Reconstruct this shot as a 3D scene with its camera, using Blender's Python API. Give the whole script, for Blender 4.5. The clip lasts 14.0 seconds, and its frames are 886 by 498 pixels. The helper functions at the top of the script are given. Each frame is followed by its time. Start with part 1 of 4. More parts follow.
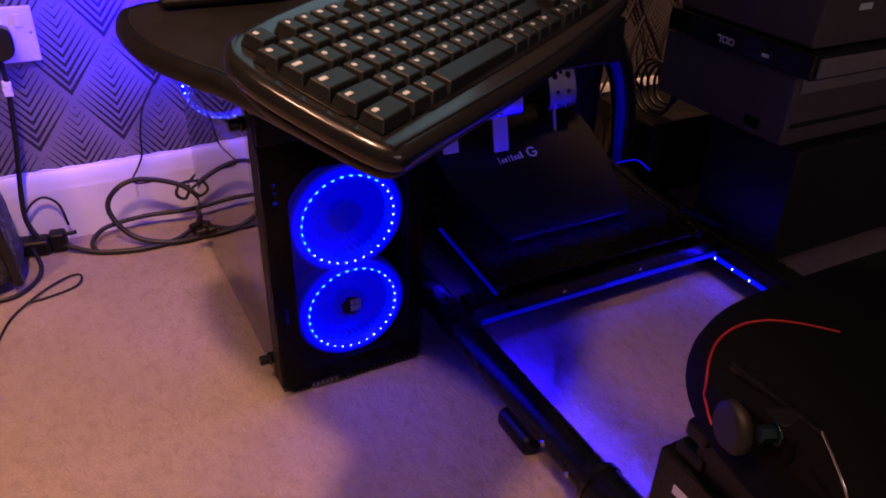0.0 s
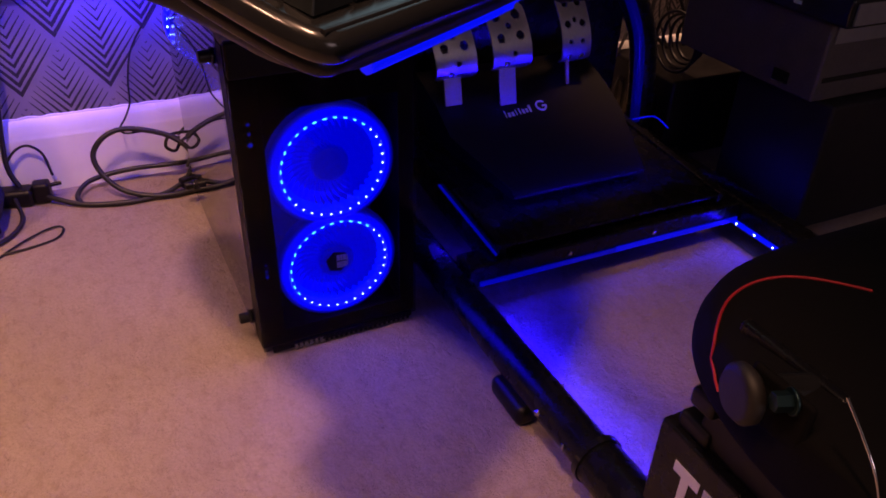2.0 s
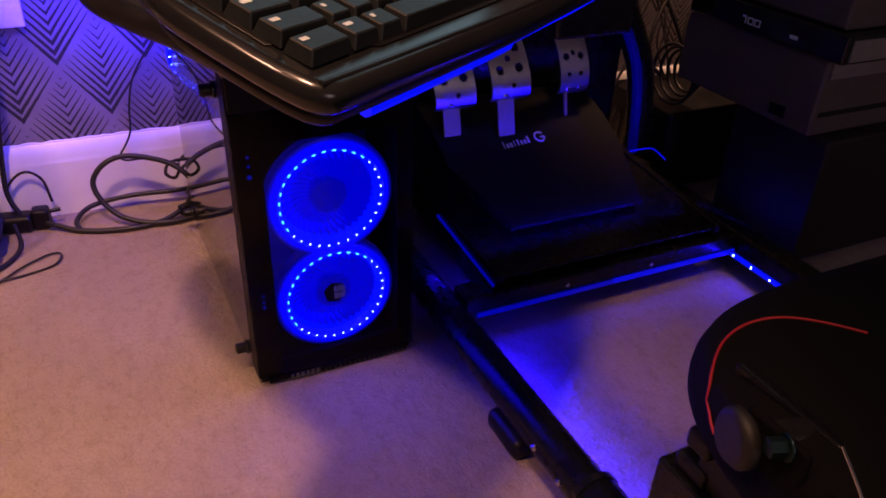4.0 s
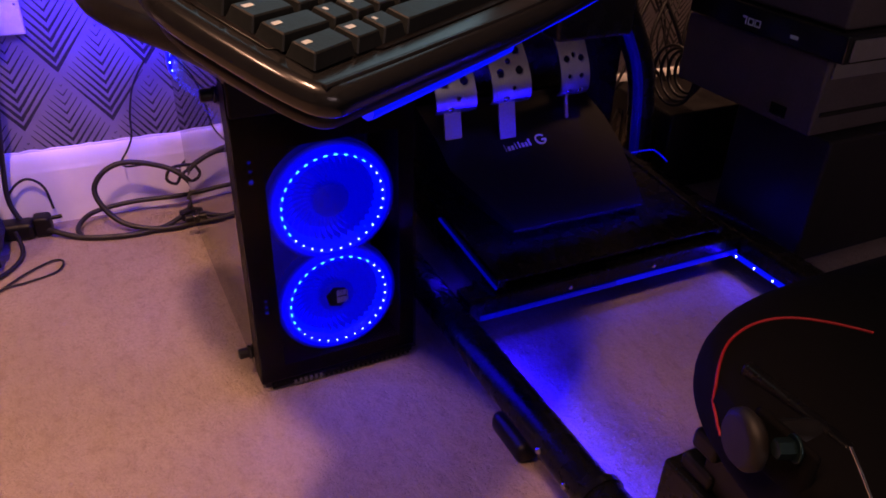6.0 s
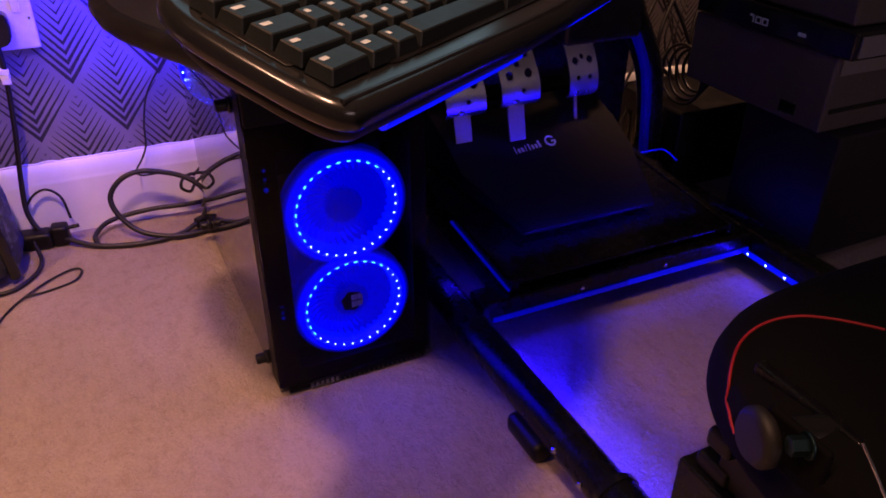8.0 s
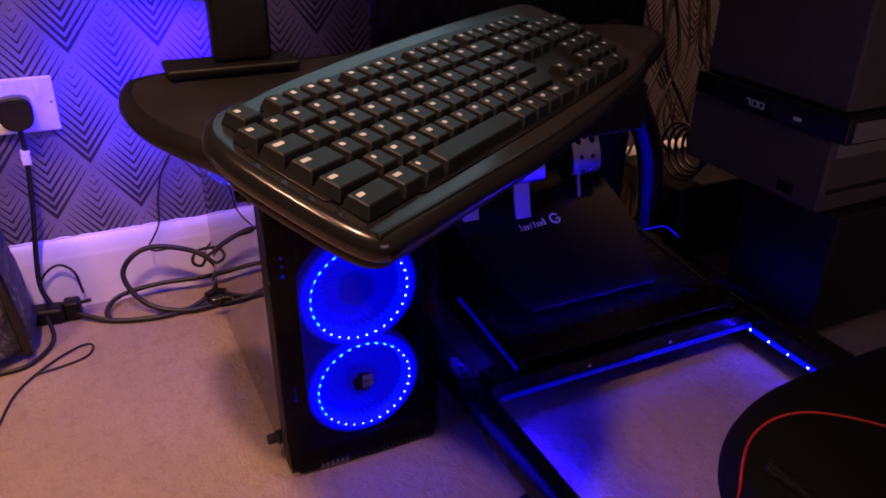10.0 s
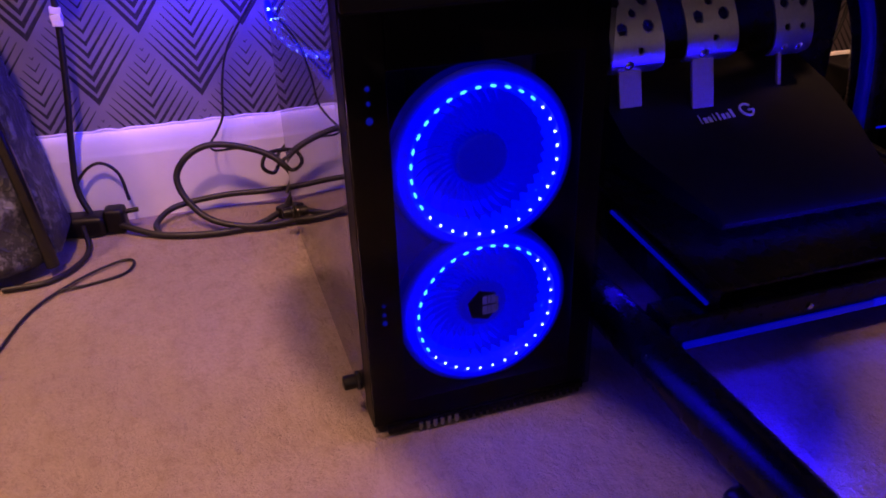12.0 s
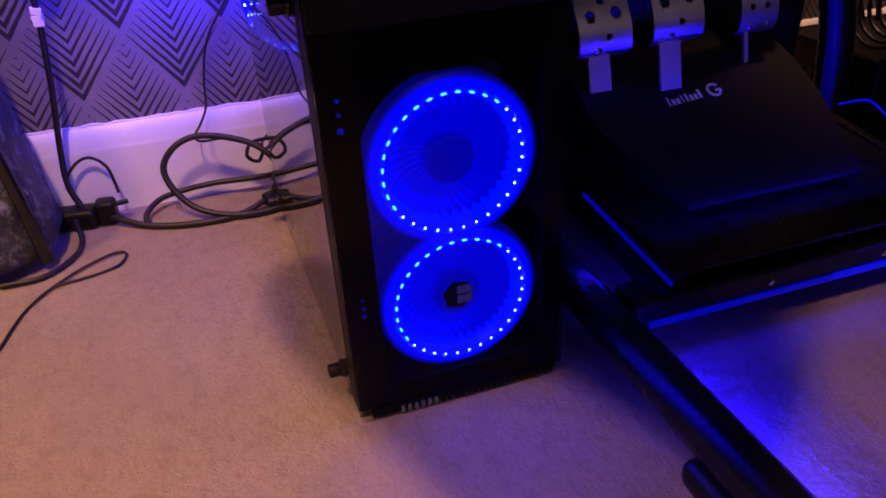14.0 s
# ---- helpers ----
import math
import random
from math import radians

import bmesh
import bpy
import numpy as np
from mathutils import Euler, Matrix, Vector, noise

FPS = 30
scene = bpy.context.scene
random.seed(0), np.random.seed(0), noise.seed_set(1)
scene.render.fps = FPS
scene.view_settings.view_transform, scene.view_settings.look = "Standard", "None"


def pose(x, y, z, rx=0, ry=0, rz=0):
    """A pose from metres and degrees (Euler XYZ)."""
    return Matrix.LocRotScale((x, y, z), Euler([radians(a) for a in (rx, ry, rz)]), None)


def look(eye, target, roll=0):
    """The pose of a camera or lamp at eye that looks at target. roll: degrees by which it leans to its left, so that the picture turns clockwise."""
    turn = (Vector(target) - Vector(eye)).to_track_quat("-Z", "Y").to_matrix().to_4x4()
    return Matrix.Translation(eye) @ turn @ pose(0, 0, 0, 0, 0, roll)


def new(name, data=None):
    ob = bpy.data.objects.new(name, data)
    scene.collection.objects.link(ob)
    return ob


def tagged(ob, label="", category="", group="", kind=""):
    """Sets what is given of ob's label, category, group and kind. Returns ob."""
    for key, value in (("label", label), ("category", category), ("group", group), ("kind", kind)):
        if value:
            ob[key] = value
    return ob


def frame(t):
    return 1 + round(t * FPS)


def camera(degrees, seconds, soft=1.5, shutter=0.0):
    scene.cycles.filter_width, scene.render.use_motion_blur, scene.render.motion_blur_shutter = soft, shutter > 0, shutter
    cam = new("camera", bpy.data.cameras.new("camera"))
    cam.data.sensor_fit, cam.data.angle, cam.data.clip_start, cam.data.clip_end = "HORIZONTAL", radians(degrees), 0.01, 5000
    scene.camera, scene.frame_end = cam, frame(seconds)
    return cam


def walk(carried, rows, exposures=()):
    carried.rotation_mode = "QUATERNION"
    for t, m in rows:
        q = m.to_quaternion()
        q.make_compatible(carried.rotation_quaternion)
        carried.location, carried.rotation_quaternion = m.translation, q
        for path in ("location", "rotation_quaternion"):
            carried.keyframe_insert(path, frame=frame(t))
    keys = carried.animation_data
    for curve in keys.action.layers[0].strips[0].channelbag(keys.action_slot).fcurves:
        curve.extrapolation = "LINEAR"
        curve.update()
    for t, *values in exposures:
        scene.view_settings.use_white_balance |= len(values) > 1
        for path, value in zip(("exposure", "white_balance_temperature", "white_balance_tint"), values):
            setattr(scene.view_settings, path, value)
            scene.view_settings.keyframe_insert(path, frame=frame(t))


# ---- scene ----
cam = camera(60.0, 14.0, soft=1.7, shutter=0.2)
PATH = [
    (0, (-0.2, -0.786, 0.725), (0.63, 0.709, -0.313), 2.4),
    (0.5, (-0.162, -0.771, 0.674), (0.643, 0.721, -0.387), 2.4),
    (1, (-0.145, -0.754, 0.654), (0.627, 0.742, -0.425), 2.4),
    (1.5, (-0.143, -0.761, 0.643), (0.617, 0.733, -0.448), 2.8),
    (2, (-0.14, -0.759, 0.66), (0.622, 0.734, -0.429), 2.5),
    (2.5, (-0.132, -0.766, 0.655), (0.634, 0.735, -0.421), 2.3),
    (3, (-0.138, -0.753, 0.655), (0.622, 0.751, -0.421), 2.6),
    (3.5, (-0.138, -0.755, 0.655), (0.62, 0.758, -0.41), 2.8),
    (4, (-0.137, -0.755, 0.672), (0.64, 0.766, -0.37), 3.0),
    (6.3, (-0.138, -0.752, 0.67), (0.637, 0.774, -0.365), 2.2),
    (6.5, (-0.138, -0.751, 0.666), (0.634, 0.774, -0.371), 1.9),
    (7, (-0.139, -0.75, 0.664), (0.621, 0.777, -0.379), 1.2),
    (7.5, (-0.141, -0.749, 0.668), (0.611, 0.781, -0.378), 0.9),
    (8, (-0.144, -0.758, 0.679), (0.608, 0.78, -0.354), 1.0),
    (8.5, (-0.157, -0.775, 0.714), (0.606, 0.777, -0.291), 1.6),
    (8.7, (-0.166, -0.785, 0.737), (0.595, 0.779, -0.252), 1.6),
    (10.8, (-0.138, -0.716, 0.671), (0.661, 0.885, -0.223), 1.2),
    (10.9, (-0.133, -0.703, 0.64), (0.66, 0.897, -0.261), 1.5),
    (11, (-0.129, -0.661, 0.603), (0.659, 0.937, -0.304), 0.1),
    (11.2, (-0.113, -0.606, 0.522), (0.632, 1.014, -0.384), -1.2),
    (11.5, (-0.099, -0.541, 0.428), (0.561, 1.105, -0.496), -1.7),
    (12, (-0.106, -0.517, 0.472), (0.447, 1.162, -0.463), -0.8),
    (12.5, (-0.117, -0.552, 0.506), (0.45, 1.125, -0.424), -1.4),
    (13, (-0.125, -0.543, 0.517), (0.448, 1.123, -0.429), -1.3),
    (13.5, (-0.124, -0.556, 0.529), (0.465, 1.098, -0.428), -1.1),
    (14, (-0.092, -0.539, 0.516), (0.452, 1.089, -0.512), -2.4),
]
walk(cam, [(t, look(eye, target, roll)) for t, eye, target, roll in PATH])

# ---- light ----
world = bpy.data.worlds.new("room_world")
scene.world = world
world.use_nodes = True
world.node_tree.nodes["Background"].inputs[0].default_value = (0.05, 0.045, 0.06, 1)
world.node_tree.nodes["Background"].inputs[1].default_value = 0.35
WARM, BLUE = (1.0, 0.5, 0.31), (0.012, 0.002, 1.0)


def lamp(name, kind, power, colour, m, size=0.1, size_y=None):
    data = bpy.data.lights.new(name, kind)
    data.energy, data.color = power, colour
    if kind == "AREA":
        data.size = size
        if size_y:
            data.shape, data.size_y = "RECTANGLE", size_y
    else:
        data.shadow_soft_size = size
    ob = new(name, data)
    ob.matrix_world = m
    return ob


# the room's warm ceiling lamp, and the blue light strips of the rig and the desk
# the second spot is added to fill the first one's shadow
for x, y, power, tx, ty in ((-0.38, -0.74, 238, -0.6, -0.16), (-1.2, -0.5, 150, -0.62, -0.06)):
    spot = lamp("warm_spot", "SPOT", power, WARM, look((x, y, 2.3), (tx, ty, 0)), 0.08)
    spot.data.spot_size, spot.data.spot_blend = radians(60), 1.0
# added spot that brightens the wall and cables behind the boxes
spot = lamp("warm_spot", "SPOT", 200, WARM, look((1.12, 0.38, 2.3), (1.0, 0.5, 0)), 0.08)
spot.data.spot_size, spot.data.spot_blend = radians(30), 1.0
# added narrow spot for the bright patch on the rig's carpet
spot = lamp("warm_spot", "SPOT", 62, WARM, look((0.78, -0.95, 2.3), (0.645, -0.2, 0)), 0.03)
spot.data.spot_size, spot.data.spot_blend = radians(11), 0.15
# unseen broad fill added at the far end of the room, behind the camera
lamp("room_end_fill", "AREA", 6.5, (1.0, 0.7, 0.74), look((0.5, -2.6, 1.0), (0.3, 0, 0.3)), 1.0, 0.6)
# the monitor over the keyboard
lamp("monitor_light", "AREA", 0.4, (0.55, 0.85, 1.0), look((0.16, 0.025, 0.84), (0.12, -0.3, 0.5)), 0.5, 0.28)
lamp("desk_strip_light", "AREA", 0.12, BLUE, look((0.1, 0.085, 0.488), (-0.02, 0.585, 0.44)), 0.4, 0.012)
# unseen lamp behind the desk, added for the blue patch on the wall
strip = lamp("rear_strip_light", "AREA", 2.6, BLUE, look((0.0, 0.49, 0.47), (-0.05, 0.585, 0.42)), 0.16, 0.02)
strip.data.spread = radians(115)
lamp("rear_fan_light", "AREA", 1.1, BLUE, look((0.03, 0.5, 0.36), (-0.05, 0.585, 0.35)), 0.06, 0.06)
lamp("case_inner_light", "AREA", 1.3, BLUE, look((0.06, 0.24, 0.2), (-0.3, 0.18, 0.0)), 0.2, 0.2)
lamp("front_fan_light", "AREA", 1.15, BLUE, look((0.108, -0.008, 0.18), (0.12, -0.5, 0.05)), 0.12, 0.26)
# bodiless lamp added to turn the pedal base's front edge blue
lamp("base_edge_fill", "AREA", 0.6, BLUE, look((0.53, 0.03, 0.1), (0.53, 0.09, 0.113)), 0.36, 0.006).data.spread = radians(70)
strip = lamp("rig_strip_front_light", "AREA", 0.08, BLUE, look((0.53, -0.016, 0.034), (0.53, -0.05, 0.0)), 0.46, 0.008)
strip.data.spread = radians(100)
strip = lamp("rig_strip_left_light", "AREA", 1.5, BLUE, look((0.2905, -0.26, 0.026), (0.312, -0.26, 0.0)), 0.42, 0.008)
strip.data.spread = radians(120)
lamp("rig_strip_right_light", "AREA", 0.28, BLUE, look((0.762, -0.16, 0.03), (0.62, -0.16, 0.0)), 0.28, 0.01)
lamp("tray_strip_light", "AREA", 0.07, BLUE, look((0.2, -0.24, 0.483), (0.3, 0.05, 0.2)), 0.3, 0.01)
# added lamp without a strip, tints the pedals' lower ends blue
lamp("pedal_end_fill", "AREA", 0.05, BLUE, look((0.49, 0.2, 0.186), (0.49, 0.25, 0.27)), 0.26, 0.008)
lamp("deck_side_light", "AREA", 0.14, BLUE, look((0.322, 0.09, 0.085), (0.285, 0.09, 0.0)), 0.006, 0.2)
# added lamp, away from any post, that tints the speaker's side blue
lamp("speaker_face_fill", "AREA", 0.04, BLUE, look((0.8, 0.03, 0.075), (0.875, 0.05, 0.07)), 0.14, 0.006)


# ---- materials ----
class Nodes:
    """A short way to write node trees."""

    def __init__(self, name):
        self.mat = bpy.data.materials.new(name)
        self.mat.use_nodes = True
        self.tree = self.mat.node_tree
        self.bsdf = self.tree.nodes["Principled BSDF"]
        self.out = self.tree.nodes["Material Output"]

    def add(self, kind, **props):
        n = self.tree.nodes.new(kind)
        for k, v in props.items():
            setattr(n, k, v)
        return n

    def put(self, socket, value):
        if hasattr(value, "links"):
            self.tree.links.new(value, socket)
        else:
            socket.default_value = value

    def math(self, op, a, b=0.0, c=0.0):
        n = self.add("ShaderNodeMath", operation=op)
        for s, v in zip(n.inputs, (a, b, c)):
            self.put(s, v)
        return n.outputs[0]

    def coords(self, kind="Object"):
        return self.add("ShaderNodeTexCoord").outputs[kind]

    def noise(self, scale, detail=4.0, rough=0.55, stretch=None, vector=None):
        vec = vector or self.coords()
        if stretch:
            mp = self.add("ShaderNodeMapping")
            mp.inputs["Scale"].default_value = stretch
            self.put(mp.inputs[0], vec)
            vec = mp.outputs[0]
        n = self.add("ShaderNodeTexNoise")
        self.put(n.inputs["Vector"], vec)
        n.inputs["Scale"].default_value, n.inputs["Detail"].default_value, n.inputs["Roughness"].default_value = scale, detail, rough
        return n.outputs[0]

    def ramp(self, fac, *stops):
        n = self.add("ShaderNodeValToRGB")
        while len(n.color_ramp.elements) < len(stops):
            n.color_ramp.elements.new(0.5)
        for e, (at, col) in zip(n.color_ramp.elements, stops):
            e.position = at
            e.color = (*col, 1) if isinstance(col, tuple) else (col, col, col, 1)
        self.put(n.inputs[0], fac)
        return n.outputs[0]

    def mix(self, fac, a, b, blend="MIX"):
        n = self.add("ShaderNodeMix", data_type="RGBA", blend_type=blend)
        self.put(n.inputs[0], fac)
        for s, v in ((n.inputs[6], a), (n.inputs[7], b)):
            self.put(s, (*v, 1) if isinstance(v, tuple) else v)
        return n.outputs[2]

    def bump(self, height, strength=0.2, distance=0.002):
        n = self.add("ShaderNodeBump")
        n.inputs["Strength"].default_value, n.inputs["Distance"].default_value = strength, distance
        self.put(n.inputs["Height"], height)
        self.put(self.bsdf.inputs["Normal"], n.outputs[0])

    def set(self, **values):
        for k, v in values.items():
            self.put(self.bsdf.inputs[k.replace("_", " ")], (*v, 1) if isinstance(v, tuple) else v)
        return self


def surface(name, colour, rough=0.5, metal=0.0, vary=0.25, grain=60.0, bump=0.1, distance=0.0008, wear=0.15, spec=0.5):
    """A plain material with grain, large stains, uneven gloss and fine relief."""
    n = Nodes(name)
    fine, large = n.noise(grain, 5), n.noise(grain / 9, 3)
    dark = tuple(c * (1 - vary) for c in colour)
    light = tuple(min(1, c * (1 + vary)) for c in colour)
    tone = n.ramp(n.math("ADD", n.math("MULTIPLY", fine, 0.5), n.math("MULTIPLY", large, 0.5)), (0.3, dark), (0.7, light))
    n.set(Base_Color=tone, Metallic=metal, Specular_IOR_Level=spec)
    n.set(Roughness=n.math("ADD", n.math("MULTIPLY", n.math("SUBTRACT", large, 0.5), wear * 2), rough))
    n.bump(fine, bump, distance)
    return n.mat


def glowing(name, colour, strength):
    n = Nodes(name)
    n.set(Base_Color=tuple(0.12 * c for c in colour), Emission_Color=colour, Emission_Strength=strength, Roughness=0.4)
    return n.mat


def pane(name, tint, power, least=0.04, rough=0.015):
    """Thin smoked glass: clear by its tint, gloss that grows towards a flat angle of view."""
    n = Nodes(name)
    n.tree.nodes.remove(n.bsdf)
    clear, gloss, mixer, edge = n.add("ShaderNodeBsdfTransparent"), n.add("ShaderNodeBsdfGlossy"), n.add("ShaderNodeMixShader"), n.add("ShaderNodeLayerWeight")
    clear.inputs[0].default_value = (*tint, 1)
    gloss.inputs["Roughness"].default_value = rough
    edge.inputs[0].default_value = 0.5
    grown = n.math("POWER", edge.outputs["Facing"], power)
    n.put(mixer.inputs[0], n.math("ADD", n.math("MULTIPLY", grown, 1.0 - least), least))
    n.put(mixer.inputs[1], clear.outputs[0])
    n.put(mixer.inputs[2], gloss.outputs[0])
    n.put(n.out.inputs[0], mixer.outputs[0])
    return n.mat


def carpet_material():
    n = Nodes("beige_carpet")
    pile, tuft, patch = n.noise(900, 3, 0.7), n.noise(210, 4, 0.7), n.noise(9, 4, 0.6)
    brushed = n.noise(26, 5, 0.65, (1.0, 0.6, 1.0))
    tone = n.ramp(n.math("ADD", n.math("MULTIPLY", tuft, 0.6), n.math("MULTIPLY", pile, 0.4)), (0.28, (0.31, 0.245, 0.2)), (0.72, (0.49, 0.405, 0.345)))
    tone = n.mix(n.math("MULTIPLY", n.ramp(patch, (0.35, 0.0), (0.7, 1.0)), 0.35), tone, (0.34, 0.275, 0.23))
    tone = n.mix(n.math("MULTIPLY", n.ramp(brushed, (0.5, 0.0), (0.62, 1.0)), 0.16), tone, (0.25, 0.195, 0.16))
    tread = n.ramp(n.noise(3.2, 5, 0.7), (0.42, 0.0), (0.6, 1.0))
    tone = n.mix(n.math("MULTIPLY", tread, 0.3), tone, (0.28, 0.22, 0.17))
    clump = n.noise(58, 4, 0.75, (1.0, 0.75, 1.0))
    tone = n.mix(n.math("MULTIPLY", n.ramp(clump, (0.5, 0.0), (0.64, 1.0)), 0.3), tone, (0.22, 0.16, 0.13))
    n.set(Base_Color=tone, Roughness=0.95, Specular_IOR_Level=0.1)
    relief = n.math("ADD", n.math("MULTIPLY", brushed, 2.0), n.math("MULTIPLY", clump, 1.6))
    n.bump(n.math("ADD", n.math("MULTIPLY", tuft, 0.55), n.math("ADD", n.math("MULTIPLY", pile, 0.4), relief)), 0.85, 0.006)
    return n.mat


def wallpaper_material():
    """Leaf-like chevrons in tall diamonds on a grey, slightly silky ground."""
    n = Nodes("chevron_wallpaper")
    sep = n.add("ShaderNodeSeparateXYZ")
    n.put(sep.inputs[0], n.coords())
    wob = n.math("MULTIPLY", n.math("SUBTRACT", n.noise(60, 2), 0.5), 0.0016)
    x = n.math("ADD", n.math("ADD", sep.outputs[0], 0.094), wob)
    z = n.math("SUBTRACT", sep.outputs[2], 0.159)
    run, rise = n.math("DIVIDE", x, 0.134), n.math("DIVIDE", z, 0.182)
    a, b = n.math("FRACT", n.math("ADD", rise, run)), n.math("FRACT", n.math("SUBTRACT", rise, run))
    low, high = n.math("MINIMUM", a, b), n.math("MAXIMUM", a, b)
    width = n.math("SUBTRACT", 0.74, n.math("MULTIPLY", n.math("POWER", high, 1.25), 0.62))
    stripe = n.math("FRACT", n.math("MULTIPLY", n.math("SUBTRACT", low, 0.03), 11.5))
    soft = n.math("DIVIDE", n.math("SUBTRACT", width, stripe), 0.14)
    line = n.math("MINIMUM", n.math("MAXIMUM", soft, 0.0), 1.0)
    line = n.math("MULTIPLY", line, n.math("LESS_THAN", high, n.math("SUBTRACT", 0.97, n.math("MULTIPLY", n.noise(90, 1), 0.06))))
    line = n.math("MULTIPLY", line, n.math("GREATER_THAN", low, 0.03))
    ground = n.ramp(n.noise(14, 5), (0.3, (0.185, 0.168, 0.19)), (0.7, (0.245, 0.222, 0.25)))
    ink = n.ramp(n.noise(240, 2), (0.3, (0.012, 0.01, 0.013)), (0.7, (0.028, 0.024, 0.03)))
    n.set(Base_Color=n.mix(line, ground, ink), Roughness=n.math("ADD", 0.42, n.math("MULTIPLY", line, 0.15)))
    n.bump(n.math("ADD", line, n.math("MULTIPLY", n.noise(500, 3), 0.4)), 0.25, 0.0006)
    return n.mat


M_CARPET, M_PAPER = carpet_material(), wallpaper_material()
M_WHITE = surface("white_gloss_paint", (0.78, 0.77, 0.76), 0.3, vary=0.05, grain=40, bump=0.05, wear=0.1)
M_CEILING = surface("ceiling_paint", (0.75, 0.73, 0.7), 0.8, vary=0.05)
M_PLASTER = surface("grey_plaster", (0.4, 0.38, 0.38), 0.8, vary=0.1)
M_SOCKET = surface("white_plastic", (0.82, 0.81, 0.8), 0.28, vary=0.04, grain=90, bump=0.03)
M_BLACK = surface("black_plastic", (0.005, 0.0045, 0.005), 0.42, vary=0.3, grain=300, bump=0.12, spec=0.3)
M_GLOSS = surface("glossy_black_plastic", (0.009, 0.0095, 0.01), 0.2, vary=0.3, grain=120, bump=0.02, wear=0.06, spec=0.5)
M_STEEL = surface("black_powder_coat", (0.005, 0.005, 0.006), 0.27, vary=0.3, grain=500, bump=0.2, wear=0.12, spec=0.3)
M_CABLE = surface("black_cable_rubber", (0.009, 0.0085, 0.01), 0.48, vary=0.3, grain=200, bump=0.05)
M_CASE = surface("black_case_steel", (0.004, 0.003, 0.0035), 0.48, vary=0.3, grain=250, bump=0.08, spec=0.14)
M_CASETOP = surface("beige_case_top", (0.24, 0.22, 0.19), 0.6, vary=0.2, grain=120, bump=0.1)
M_SEATCLOTH = surface("black_seat_fabric", (0.004, 0.0037, 0.0042), 0.85, vary=0.35, grain=700, bump=0.5, distance=0.0006, spec=0.1)
M_RED = surface("red_piping_cord", (0.32, 0.008, 0.016), 0.6, vary=0.2, grain=400, bump=0.3)
M_ALU = surface("brushed_aluminium", (0.7, 0.7, 0.71), 0.3, metal=1.0, vary=0.12, grain=260, bump=0.08, wear=0.06)
# dull; the carpet's warm reflection is put into the colour as pink
M_ARM = surface("pinkish_aluminium", (0.22, 0.17, 0.17), 0.5, metal=0.3, vary=0.12, grain=260, bump=0.1)
M_CHROME = surface("worn_chrome", (0.7, 0.7, 0.7), 0.2, metal=1.0, vary=0.1)
M_TEALMETAL = surface("dark_plated_metal", (0.022, 0.05, 0.055), 0.35, metal=0.8, vary=0.2)
M_PRINT = surface("white_print", (0.62, 0.6, 0.64), 0.5, vary=0.08)
M_KNOB = surface("worn_knob_plastic", (0.009, 0.0075, 0.0075), 0.6, vary=0.25, grain=200, bump=0.15)
M_BADGE = surface("white_badge_enamel", (0.9, 0.9, 0.9), 0.4, vary=0.04)
M_KEY = surface("keycap_plastic", (0.01, 0.0125, 0.013), 0.45, vary=0.3, grain=400, bump=0.15, spec=0.2)
M_LEGEND = surface("keycap_print", (0.5, 0.54, 0.54), 0.5, vary=0.08)
M_DESK = surface("dark_brown_laminate", (0.012, 0.0105, 0.009), 0.36, vary=0.3, grain=90, bump=0.08)
M_SILVER = surface("dull_silver_plastic", (0.17, 0.155, 0.16), 0.4, vary=0.15)
M_BOX = surface("charcoal_vinyl", (0.075, 0.062, 0.068), 0.55, vary=0.25, grain=260, bump=0.2, spec=0.3)
M_SPEAKER = surface("black_speaker_vinyl", (0.016, 0.013, 0.016), 0.55, vary=0.3, grain=220, bump=0.25, spec=0.25)
M_TEALPRINT = surface("pale_print", (0.55, 0.66, 0.68), 0.5, vary=0.1)
M_SIDEGLASS = pane("smoked_side_glass", (0.66, 0.66, 0.7), 3.6)
M_FRONTGLASS = pane("smoked_front_glass", (0.64, 0.64, 0.67), 5.5, 0.012)
M_LED = glowing("led_dot", (0.32, 0.5, 1.0), 12.0)
M_REARRING = glowing("rear_fan_ring", (0.0, 0.0, 1.0), 4.0)
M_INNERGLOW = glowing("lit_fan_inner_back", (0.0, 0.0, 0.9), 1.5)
M_HALO = [glowing("fan_halo_glow", (0.0, 0.0, 0.9), g) for g in (1.5, 0.9, 0.5, 0.25)]
M_PEDALBASE = surface("pedal_base_plastic", (0.0045, 0.0042, 0.0045), 0.5, vary=0.25, grain=300, bump=0.2, spec=0.2)
M_LEDREAR = glowing("led_dot_rear", (0.15, 0.3, 1.0), 22.0)
M_FRAMEGLOW = glowing("fan_frame_halo", (0.0, 0.0, 0.9), 2.6)
M_LEDCYAN = glowing("led_dot_cyan", (0.04, 0.3, 1.0), 9.0)
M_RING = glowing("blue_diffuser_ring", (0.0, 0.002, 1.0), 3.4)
# blades, hub and back plates emit, dimmer inwards, for the LEDs' light on them
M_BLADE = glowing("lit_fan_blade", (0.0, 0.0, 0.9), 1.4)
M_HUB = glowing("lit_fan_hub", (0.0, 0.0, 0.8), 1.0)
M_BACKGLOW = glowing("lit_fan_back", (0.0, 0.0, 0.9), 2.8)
M_STRIP = glowing("blue_led_strip", (0.0, 0.004, 1.0), 0.85)
M_STRIPDIM = glowing("dim_led_strip", (0.0, 0.003, 1.0), 0.55)
M_STRIPLOW = glowing("low_led_strip", (0.0, 0.002, 1.0), 0.3)
M_FAINT = glowing("faint_post_sheen", (0.0, 0.0, 1.0), 0.06)
